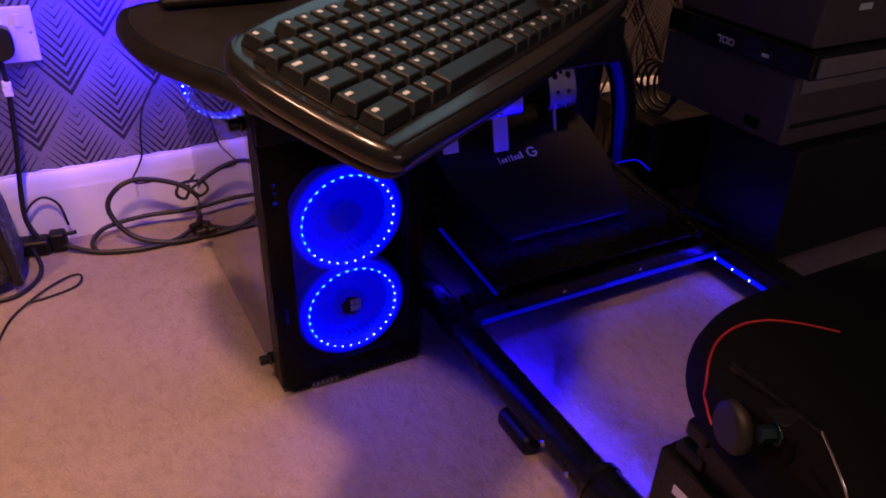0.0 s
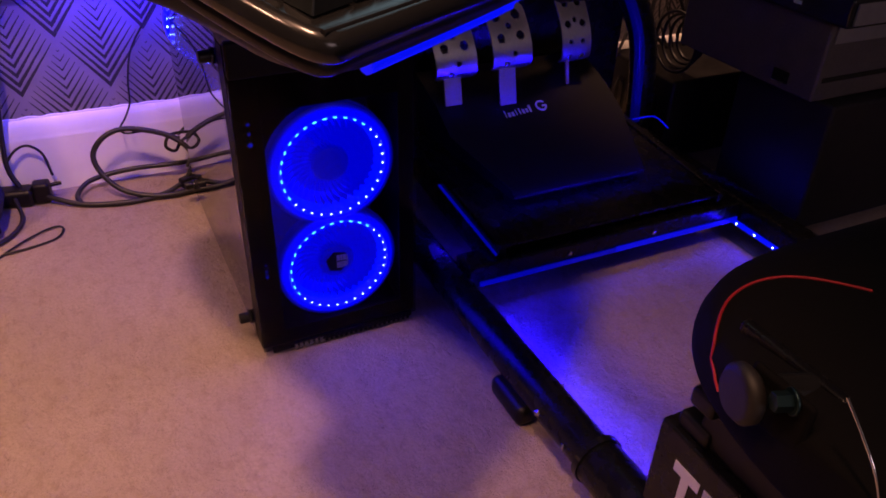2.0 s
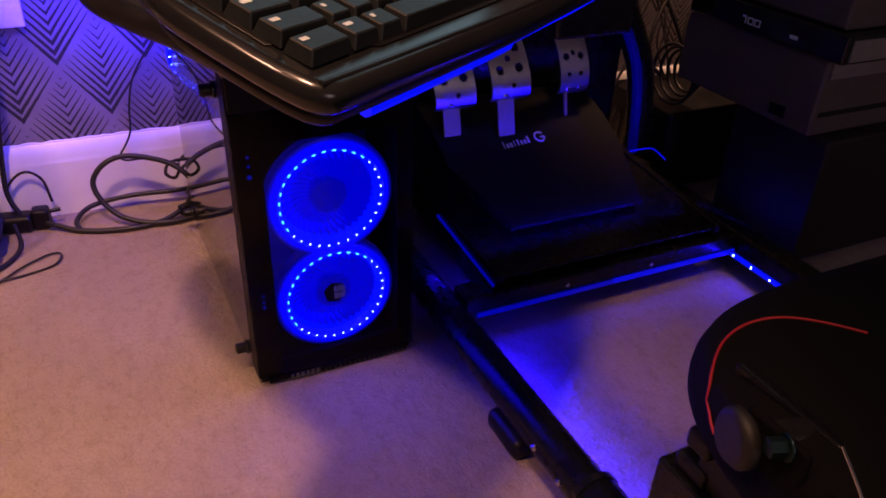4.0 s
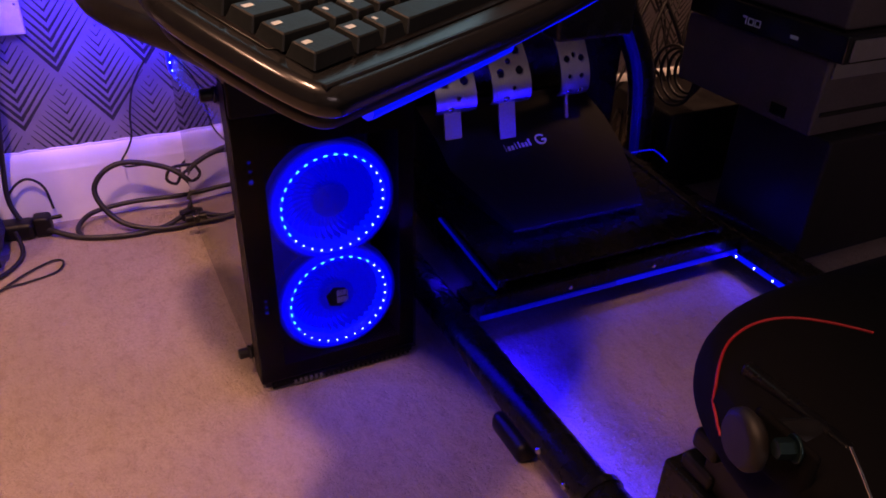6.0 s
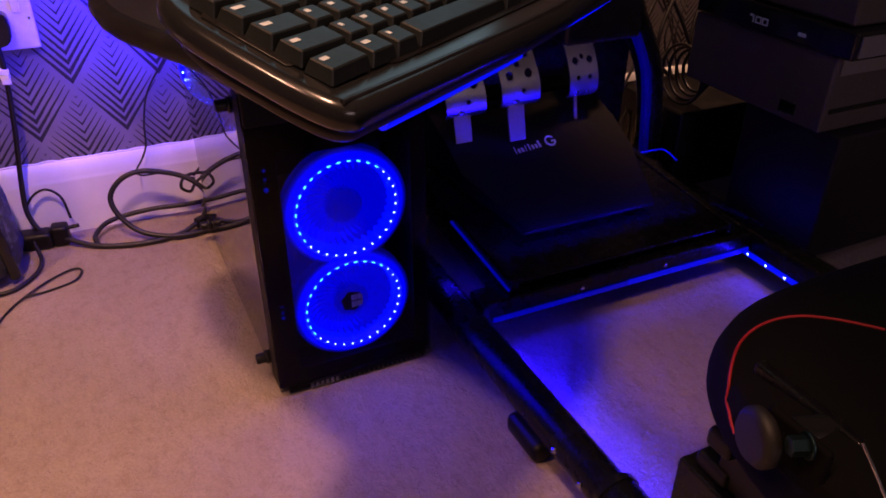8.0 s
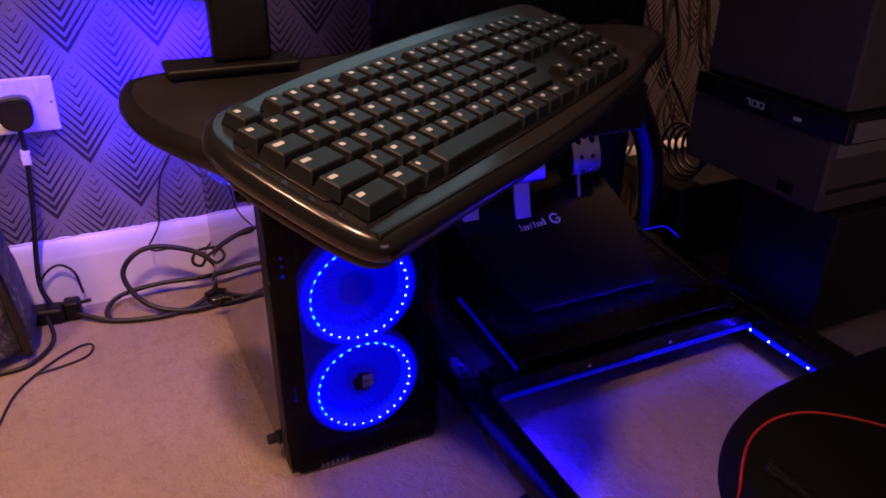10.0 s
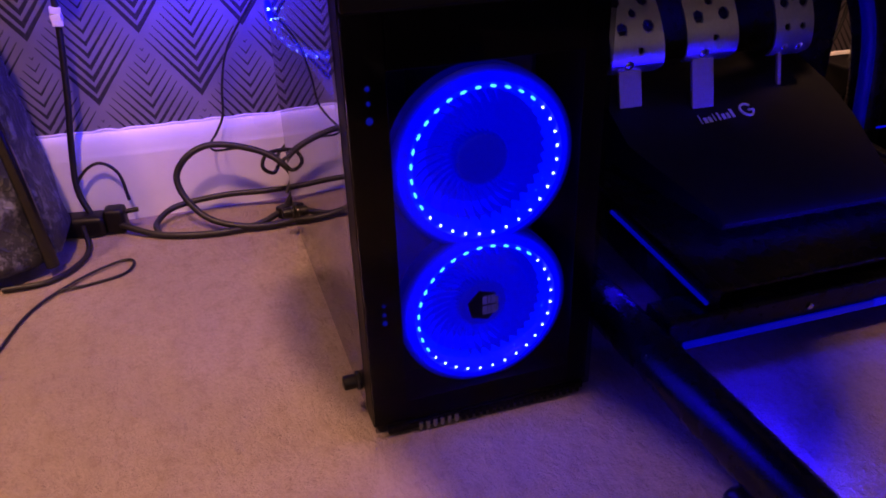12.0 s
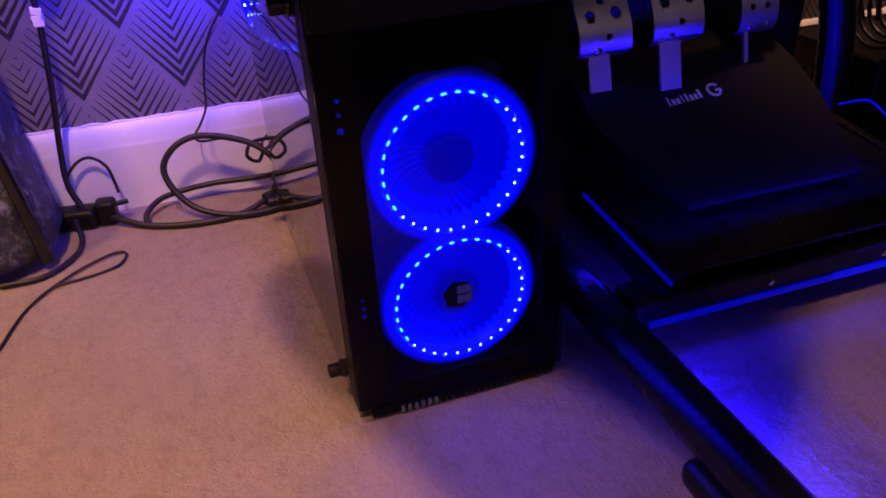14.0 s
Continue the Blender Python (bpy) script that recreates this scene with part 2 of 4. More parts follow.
M_DIM = glowing("dim_blue_glow", (0.0, 0.01, 1.0), 0.5)


def bag_material():
    n = Nodes("crumpled_black_fabric")
    v = n.add("ShaderNodeTexVoronoi", feature="DISTANCE_TO_EDGE")
    warp = n.mix(0.12, n.coords(), n.add("ShaderNodeTexNoise").outputs[1])
    n.put(v.inputs["Vector"], warp)
    v.inputs["Scale"].default_value = 42
    crease = n.ramp(v.outputs["Distance"], (0.0, 1.0), (0.09, 0.0))
    strokes = n.ramp(n.noise(48, 7, 0.8, (1.0, 1.0, 0.7)), (0.5, 0.0), (0.6, 1.0))
    n.set(Base_Color=n.mix(n.math("MULTIPLY", strokes, 0.75), (0.03, 0.033, 0.045), (0.28, 0.3, 0.38)), Roughness=0.45)
    n.bump(n.math("ADD", n.math("MULTIPLY", crease, 0.4), strokes), 0.7, 0.004)
    return n.mat


M_BAG = bag_material()


# ---- mesh helpers ----
def thing(name, label, category, group="", at=(0, 0, 0), kind=""):
    ob = new(name)
    ob.location = at
    ob.empty_display_size = 0.02
    return tagged(ob, label, category, group, kind)


def part(name, bm, material, parent=None, label="", smooth=True):
    """Links a bmesh as one mesh object. The mesh is in world metres; the parents are moved only after."""
    me = bpy.data.meshes.new(name)
    bmesh.ops.recalc_face_normals(bm, faces=bm.faces)
    for f in bm.faces:
        f.smooth = smooth
    normals = []
    if smooth:
        # flat faces stay flat: each corner takes the normals of its smooth neighbours by their area
        bm.normal_update()
        area = {f: f.calc_area() for f in bm.faces}
        for f in bm.faces:
            for loop in f.loops:
                total = Vector((0, 0, 0))
                for g in loop.vert.link_faces:
                    if g.normal.dot(f.normal) > 0.6:
                        total += g.normal * area[g]
                normals.append(total.normalized() if total.length else f.normal.copy())
    bm.to_mesh(me)
    bm.free()
    if normals:
        me.normals_split_custom_set(normals)
    me.materials.append(material)
    ob = new(name, me)
    if parent:
        ob.parent = parent
        if not parent.parent:
            ob.matrix_parent_inverse = Matrix.Translation(-parent.location)
    if label:
        tagged(ob, label)
    return ob


def box(a, b, bevel=0.0, bm=None, m=None, segments=2):
    bm = bm or bmesh.new()
    verts = bmesh.ops.create_cube(bm, size=1.0)["verts"]
    size, mid = Vector(b) - Vector(a), (Vector(a) + Vector(b)) / 2
    for v in verts:
        v.co = Vector((v.co.x * size.x, v.co.y * size.y, v.co.z * size.z)) + mid
    if bevel:
        edges = list({e for v in verts for e in v.link_edges})
        done = bmesh.ops.bevel(bm, geom=edges, offset=bevel, segments=segments, profile=0.5, affect="EDGES")
        verts = list({v for f in done["faces"] for v in f.verts} | {v for v in verts if v.is_valid})
    if m:
        bmesh.ops.transform(bm, matrix=m, verts=verts)
    return bm


def prism(outline, z0, z1, bevel=0.0, segments=3):
    """A plate from an outline in the plan, with rounded edges."""
    bm = bmesh.new()
    low = [bm.verts.new((x, y, z0)) for x, y in outline]
    face = bm.faces.new(low)
    up = bmesh.ops.extrude_face_region(bm, geom=[face])["geom"]
    bmesh.ops.translate(bm, verts=[v for v in up if isinstance(v, bmesh.types.BMVert)], vec=(0, 0, z1 - z0))
    if bevel:
        rim = [e for e in bm.edges if abs(e.verts[0].co.z - e.verts[1].co.z) < 1e-6]
        bmesh.ops.bevel(bm, geom=rim, offset=bevel, segments=segments, profile=0.5, affect="EDGES")
    return bm


def rounded(points, times=2):
    """Corner cutting on a closed outline."""
    for _ in range(times):
        out = []
        for i, p in enumerate(points):
            q = points[(i + 1) % len(points)]
            out += [(0.75 * p[0] + 0.25 * q[0], 0.75 * p[1] + 0.25 * q[1]), (0.25 * p[0] + 0.75 * q[0], 0.25 * p[1] + 0.75 * q[1])]
        points = out
    return points


def smooth_path(points, steps=8):
    """A Catmull-Rom curve through the points."""
    p = [Vector(q) for q in points]
    p = [2 * p[0] - p[1], *p, 2 * p[-1] - p[-2]]
    out = []
    for i in range(1, len(p) - 2):
        for k in range(steps):
            t = k / steps
            a, b, c, d = p[i - 1 : i + 3]
            out.append(0.5 * (2 * b + (c - a) * t + (2 * a - 5 * b + 4 * c - d) * t * t + (3 * b - 3 * c + d - a) * t**3))
    return out + [p[-2]]


def tube(points, radius, sides=12, steps=8, bm=None, closed=False):
    """A round tube along a smooth path. radius: a number or one for each point of the path."""
    bm = bm or bmesh.new()
    path = smooth_path(points, steps) if steps > 1 else [Vector(p) for p in points]
    rings, side = [], None
    for i, p in enumerate(path):
        way = (path[min(i + 1, len(path) - 1)] - path[max(i - 1, 0)]).normalized()
        if side is None:
            side = way.orthogonal().normalized()
        side = (side - way * side.dot(way)).normalized()
        up = way.cross(side)
        rings.append([bm.verts.new(p + radius * (math.cos(a) * side + math.sin(a) * up)) for a in (2 * math.pi * k / sides for k in range(sides))])
    for r, s in zip(rings, rings[1:]):
        for k in range(sides):
            bm.faces.new((r[k], r[(k + 1) % sides], s[(k + 1) % sides], s[k]))
    bm.faces.new(rings[0][::-1])
    bm.faces.new(rings[-1])
    return bm


def rod(a, b, radius, sides=20, bevel=0.0, bm=None):
    """A cylinder from a to b with softened ends."""
    a, b = Vector(a), Vector(b)
    way = (b - a).normalized()
    side = way.orthogonal().normalized()
    up = way.cross(side)
    bm = bm or bmesh.new()
    e = bevel or radius * 0.08
    rows = [(a, radius - e), (a + way * e, radius), (b - way * e, radius), (b, radius - e)]
    rings = [[bm.verts.new(p + r * (math.cos(t) * side + math.sin(t) * up)) for t in (2 * math.pi * k / sides for k in range(sides))] for p, r in rows]
    for r, s in zip(rings, rings[1:]):
        for k in range(sides):
            bm.faces.new((r[k], r[(k + 1) % sides], s[(k + 1) % sides], s[k]))
    bm.faces.new(rings[0][::-1])
    bm.faces.new(rings[-1])
    return bm


def ring_y(centre, profile, sides=64, bm=None):
    """A body of revolution round an axis along y; profile: closed list of (radius, y)."""
    bm = bm or bmesh.new()
    c = Vector(centre)
    rings = [[bm.verts.new(c + Vector((r * math.cos(t), y, r * math.sin(t)))) for r, y in profile] for t in (2 * math.pi * k / sides for k in range(sides))]
    for i, r in enumerate(rings):
        s = rings[(i + 1) % sides]
        for k in range(len(profile)):
            j = (k + 1) % len(profile)
            bm.faces.new((r[k], r[j], s[j], s[k]))
    return bm


def dot(centre, radius, bm=None, flat=1.0):
    bm = bm or bmesh.new()
    m = Matrix.Translation(centre) @ Matrix.Diagonal((1, flat, 1, 1))
    bmesh.ops.create_icosphere(bm, subdivisions=1, radius=radius, matrix=m)
    return bm


# ---- the room ----
WALL = 0.585
floor = part("floor", box((-1.7, -2.7, -0.06), (1.9, WALL + 0.12, 0.0)), M_CARPET, smooth=False)
tagged(floor, "beige cut-pile carpet over the whole room", "carpet", kind="structure")
for name, a, b, mat, label in (
    ("wall_north", (-1.7, WALL, 0.0), (1.9, WALL + 0.12, 2.4), M_PAPER, "grey wallpaper with black leaf-like chevron diamonds"),
    ("wall_south", (-1.7, -2.82, 0.0), (1.9, -2.7, 2.4), M_PLASTER, "plain grey painted wall"),
    ("wall_west", (-1.82, -2.7, 0.0), (-1.7, WALL, 2.4), M_PLASTER, "plain grey painted wall"),
    ("wall_east", (1.9, -2.7, 0.0), (2.02, WALL, 2.4), M_PLASTER, "plain grey painted wall"),
    ("ceiling", (-1.82, -2.82, 2.4), (2.02, WALL + 0.12, 2.5), M_CEILING, "plain off-white ceiling"),
):
    tagged(part(name, box(a, b), mat, smooth=False), label, "ceiling" if name == "ceiling" else "wall", kind="structure")


def skirting():
    bm = bmesh.new()
    profile = [(0, 0), (-0.015, 0), (-0.015, 0.094), (-0.0125, 0.098), (-0.0125, 0.104), (-0.0105, 0.117), (-0.006, 0.126), (-0.002, 0.129), (0, 0.129)]
    ends = [[bm.verts.new((x, WALL + y, z)) for y, z in profile] for x in (-1.7, 1.9)]
    for k in range(len(profile)):
        j = (k + 1) % len(profile)
        bm.faces.new((ends[0][k], ends[0][j], ends[1][j], ends[1][k]))
    bm.faces.new(ends[0])
    bm.faces.new(ends[1][::-1])
    tagged(part("baseboard", bm, M_WHITE), "white gloss-painted moulded skirting board", "skirting board", kind="structure")


skirting()


def caulk():
    rng = random.Random(2)
    pts = [(-0.75 + i * 0.012, WALL - 0.001, 0.1285 + rng.uniform(-0.0012, 0.0022)) for i in range(75)]
    ob = part("trim", tube(pts, 0.0022, 6, 2), M_WHITE)
    tagged(ob, "uneven white filler bead along the skirting top", "filler bead", kind="structure")


caulk()


# ---- the computer ----
def computer():
    pc = thing("desktop_computer", "black computer tower with two blue-lit fans standing on the carpet", "computer", at=(0.105, 0.22, 0))
    X0, X1, Y0, Y1, Z0, Z1 = 0.0, 0.21, 0.0, 0.45, 0.012, 0.415
    body = part("body", box((X0 + 0.008, 0.045, Z0 + 0.006), (X1, Y1, Z0 + 0.02), 0.002), M_CASE, pc)
    part("side_panel", box((X1 - 0.004, 0.04, Z0 + 0.004), (X1, Y1, Z1 - 0.006), 0.0015), M_CASE, pc)
    part("back_panel", box((X0 + 0.006, Y1 - 0.004, Z0 + 0.02), (X1 - 0.004, Y1, Z1 - 0.008), 0.001), M_CASE, pc)
    part("top_panel", box((X0 + 0.001, 0.012, Z1 - 0.012), (X1, Y1 + 0.004, Z1), 0.004), M_CASETOP, pc, "beige top panel")
    part("inner_tray", box((0.165, 0.05, Z0 + 0.02), (0.168, Y1 - 0.004, Z1 - 0.014)), M_CASE, pc)
    part("drive_shroud", box((0.01, 0.05, Z0 + 0.021), (0.164, Y1 - 0.006, 0.1), 0.002), M_CASE, pc)
    glass = part("glass_side", box((X0 - 0.001, 0.03, Z0 + 0.006), (X0 + 0.003, Y1, Z1 - 0.003), 0.0008), M_SIDEGLASS, pc, "smoked tempered glass side with thumb screws")
    for y in (0.045, 0.43):
        for z in (0.04, 0.386):
            knob = part("thumb_screw", rod((-0.018, y, z), (-0.002, y, z), 0.007, 16, 0.0015), M_BLACK, pc)
            part("screw_collar", rod((-0.006, y, z), (-0.0015, y, z), 0.0092, 16), M_GLOSS, knob)
    # front frame round the fans
    bm = bmesh.new()
    for a, b in (((X0, 0.008, Z0), (0.032, 0.05, Z1 - 0.008)), ((0.19, 0.008, Z0), (X1, 0.05, Z1 - 0.008)), ((0.032, 0.008, Z0), (0.19, 0.05, 0.034)), ((0.032, 0.008, 0.33), (0.19, 0.05, Z1 - 0.008))):
        box(a, b, 0.001, bm)
    frame_ob = part("front_frame", bm, M_CASE, pc)
    part("front_glass", box((X0, 0.0, Z0), (X1, 0.004, 0.372), 0.001), M_FRONTGLASS, pc, "smoked acrylic front")
    part("control_strip", box((X0 + 0.001, -0.003, 0.3735), (X1 - 0.001, 0.0075, Z1 - 0.002), 0.003), M_CASE, pc)
    for x in (0.049, 0.067):
        part("audio_jack", ring_y((x, -0.004, 0.402), [(0.0022, 0.0), (0.0022, -0.0012), (0.0038, -0.0012), (0.0038, 0.0008)], 20), M_CHROME, pc)
    part("power_button", rod((0.094, -0.003, 0.403), (0.094, -0.0045, 0.403), 0.0018, 20), glowing("power_light", (0.8, 0.9, 1.0), 1.6), pc, "lit white power button")
    for x in (0.115, 0.135):
        part("usb_port", box((x, -0.0042, 0.399), (x + 0.013, -0.0028, 0.4045), 0.0004), M_GLOSS, pc)
    for x, y in ((0.02, 0.06), (0.19, 0.06), (0.02, 0.42), (0.19, 0.42)):
        part("foot", rod((x, y, 0.0), (x, y, 0.019), 0.012, 18), M_BLACK, pc)
    # toothed air slot under the front
    vent = part("air_slot", box((0.012, 0.003, 0.005), (0.205, 0.0075, 0.0125), 0.0006), M_CASE, pc)
    for i in range(24):
        x = 0.04 + i * 0.0068
        part("slot_tooth", box((x, 0.0005, 0.0035), (x + 0.0036, 0.0028, 0.0115), 0.0004), M_SILVER if i < 6 else M_CASE, vent)
    # fan reflections, drawn as small glowing blue dots behind the left of the front
    for z, s in ((0.32, 0.0022), (0.309, 0.002), (0.296, 0.0032), (0.138, 0.0018), (0.129, 0.002), (0.121, 0.0026), (0.378, 0.0024)):
        part("reflected_dot", dot((0.017, 0.0068, z), s, flat=0.35), M_DIM, frame_ob)
    fan(pc, (0.11, 0.012, 0.247), False)
    fan(pc, (0.11, 0.012, 0.1095), True)
    rear_fan(pc)
    # the tower leans a little on the soft carpet
    pc.rotation_euler = (0, radians(-1.0), 0)
    return pc


BLADES = []


def fan_blade():
    """One swept blade round the y axis; all blades share the mesh."""
    if not BLADES:
        bm = bmesh.new()
        rows = []
        for r, turn in ((0.022, 0.0), (0.034, 0.1), (0.046, 0.22), (0.0565, 0.36)):
            rows.append([bm.verts.new((r * math.cos(turn + d), y, r * math.sin(turn + d))) for d, y in ((-0.035, 0.012), (0.045, 0.0215), (0.05, 0.0225), (-0.03, 0.013))])
        for p, q in zip(rows, rows[1:]):
            for i in range(4):
                j = (i + 1) % 4
                bm.faces.new((p[i], p[j], q[j], q[i]))
        bmesh.ops.recalc_face_normals(bm, faces=bm.faces)
        me = bpy.data.meshes.new("blade")
        bm.to_mesh(me)
        bm.free()
        me.materials.append(M_BLADE)
        BLADES.append(me)
    return BLADES[0]


def fan(pc, c, branded):
    c = Vector(c)
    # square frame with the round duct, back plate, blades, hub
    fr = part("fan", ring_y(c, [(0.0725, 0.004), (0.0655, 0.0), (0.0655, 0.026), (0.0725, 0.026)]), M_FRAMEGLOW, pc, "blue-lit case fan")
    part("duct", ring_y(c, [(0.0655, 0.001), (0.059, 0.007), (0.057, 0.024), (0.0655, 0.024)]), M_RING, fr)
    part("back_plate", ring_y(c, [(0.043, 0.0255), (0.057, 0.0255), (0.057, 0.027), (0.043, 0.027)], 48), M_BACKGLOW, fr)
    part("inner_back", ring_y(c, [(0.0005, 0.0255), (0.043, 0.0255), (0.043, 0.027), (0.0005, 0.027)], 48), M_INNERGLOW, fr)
    # soft halo in the front acrylic, painted as rings of falling emission
    for k, glow in enumerate(M_HALO):
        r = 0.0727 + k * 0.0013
        part("halo_ring", ring_y(c, [(r, 0.005 + 0.0004 * k), (r + 0.0013, 0.0054 + 0.0004 * k), (r + 0.0013, 0.02), (r, 0.02)]), glow, fr)
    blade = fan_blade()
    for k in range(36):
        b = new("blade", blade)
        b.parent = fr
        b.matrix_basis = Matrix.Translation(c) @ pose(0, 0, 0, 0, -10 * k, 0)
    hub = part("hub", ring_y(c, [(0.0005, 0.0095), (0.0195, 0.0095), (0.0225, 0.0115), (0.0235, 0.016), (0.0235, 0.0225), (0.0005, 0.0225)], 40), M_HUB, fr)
    if branded:
        part("badge", rod(c + Vector((0, 0.0094, 0)), c + Vector((0, 0.0086, 0)), 0.0155, 6), M_BLACK, hub)
        for x, z, w, h in ((0.0, 0.001, 0.0034, 0.008), (0.0045, 0.001, 0.0016, 0.008), (0.0072, 0.001, 0.0034, 0.008), (0.0, -0.0085, 0.0036, 0.008), (0.0046, -0.0085, 0.0018, 0.008), (0.0074, -0.0085, 0.0032, 0.008), (0.0115, -0.007, 0.001, 0.014)):
            part("badge_bar", box(c + Vector((1.15 * x - 0.001, 0.0078, 1.1 * z)), c + Vector((1.15 * (x + w) - 0.0006, 0.0084, 1.1 * (z + h) - 0.0004))), M_BADGE, hub)
    # ring of light dots; painted glints as a smaller ring deeper in the duct
    for k in range(32):
        t = 2 * math.pi * (k + 0.5) / 32
        p = c + Vector((0.0622 * math.cos(t), 0.0015, 0.0622 * math.sin(t)))
        # one side's dots are drawn long and dim, as the camera sees them edge-on
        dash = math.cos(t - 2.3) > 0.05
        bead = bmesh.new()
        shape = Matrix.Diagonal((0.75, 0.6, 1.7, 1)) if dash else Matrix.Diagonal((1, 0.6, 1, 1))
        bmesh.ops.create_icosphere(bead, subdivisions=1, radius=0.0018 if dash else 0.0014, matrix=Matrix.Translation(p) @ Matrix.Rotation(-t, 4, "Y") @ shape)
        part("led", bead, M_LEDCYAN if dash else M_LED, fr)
        q = c + Vector((0.0592 * math.cos(t + 0.06), 0.0085, 0.0592 * math.sin(t + 0.06)))
        part("led_glint", dot(q, 0.0006), M_LEDCYAN, fr)


def rear_fan(pc):
    c = Vector((0.062, 0.432, 0.304))
    fr = part("rear_fan", ring_y(c, [(0.066, 0.0), (0.059, 0.0), (0.059, 0.014), (0.066, 0.014)], 48), M_REARRING, pc, "blue-lit exhaust fan behind the glass")
    for k in range(32):
        t = 2 * math.pi * k / 32
        part("led", dot(c + Vector((0.0625 * math.cos(t), -0.002, 0.0625 * math.sin(t))), 0.0017), M_LEDREAR, fr)
    part("hub", ring_y(c, [(0.0005, -0.002), (0.018, -0.002), (0.02, 0.012), (0.0005, 0.012)], 32), M_BLACK, fr)


computer()


# ---- the desk tray, keyboard and monitor stand ----
TRAY = rounded([(-0.1, 0.1), (-0.118, 0.03), (-0.112, -0.05), (-0.092, -0.11), (-0.064, -0.17), (-0.04, -0.25), (-0.024, -0.312), (0.0, -0.334), (0.03, -0.318), (0.15, -0.246), (0.32, -0.132), (0.46, -0.03), (0.6, 0.1), (0.5, 0.17), (0.115, 0.1)], 2)


def tray():
    t = thing("keyboard_tray", "dark brown curved desk shelf under the keyboard", "desk shelf", at=(0.2, -0.1, 0.5))
    part("board", prism(TRAY, 0.494, 0.515, 0.006), M_DESK, t)
    # black tube darkens the board's edge in place of the keyboard's shade
    part("shade_band", tube([(x, y, 0.5045) for x, y in TRAY + TRAY[:1]], 0.0108, 10, 1), M_BLACK, t, "black band for the shade under the keyboard")
    # bright light strip under the front edge
    part("light_strip", tube([(0.025, -0.318, 0.491), (0.085, -0.282, 0.491), (0.15, -0.242, 0.491), (0.185, -0.219, 0.491)], 0.006, 8), M_STRIP, t, "blue light strip")
    part("rear_light_strip", box((-0.08, 0.066, 0.49), (0.42, 0.074, 0.497), 0.001), M_STRIP, t, "blue light strip")
    part("edge_light", tube([(0.185, -0.219, 0.491), (0.24, -0.182, 0.491), (0.32, -0.128, 0.491), (0.45, -0.033, 0.491)], 0.0028, 8), M_STRIP, t, "blue light strip")
    part("bracket", box((0.33, -0.08, 0.44), (0.43, 0.14, 0.497), 0.006), M_STEEL, t)
    part("arm", tube([(0.38, 0.12, 0.46), (0.5, 0.24, 0.44), (0.66, 0.29, 0.42), (0.7, 0.3, 0.4)], 0.02, 16), M_STEEL, t)
    return t


tray()


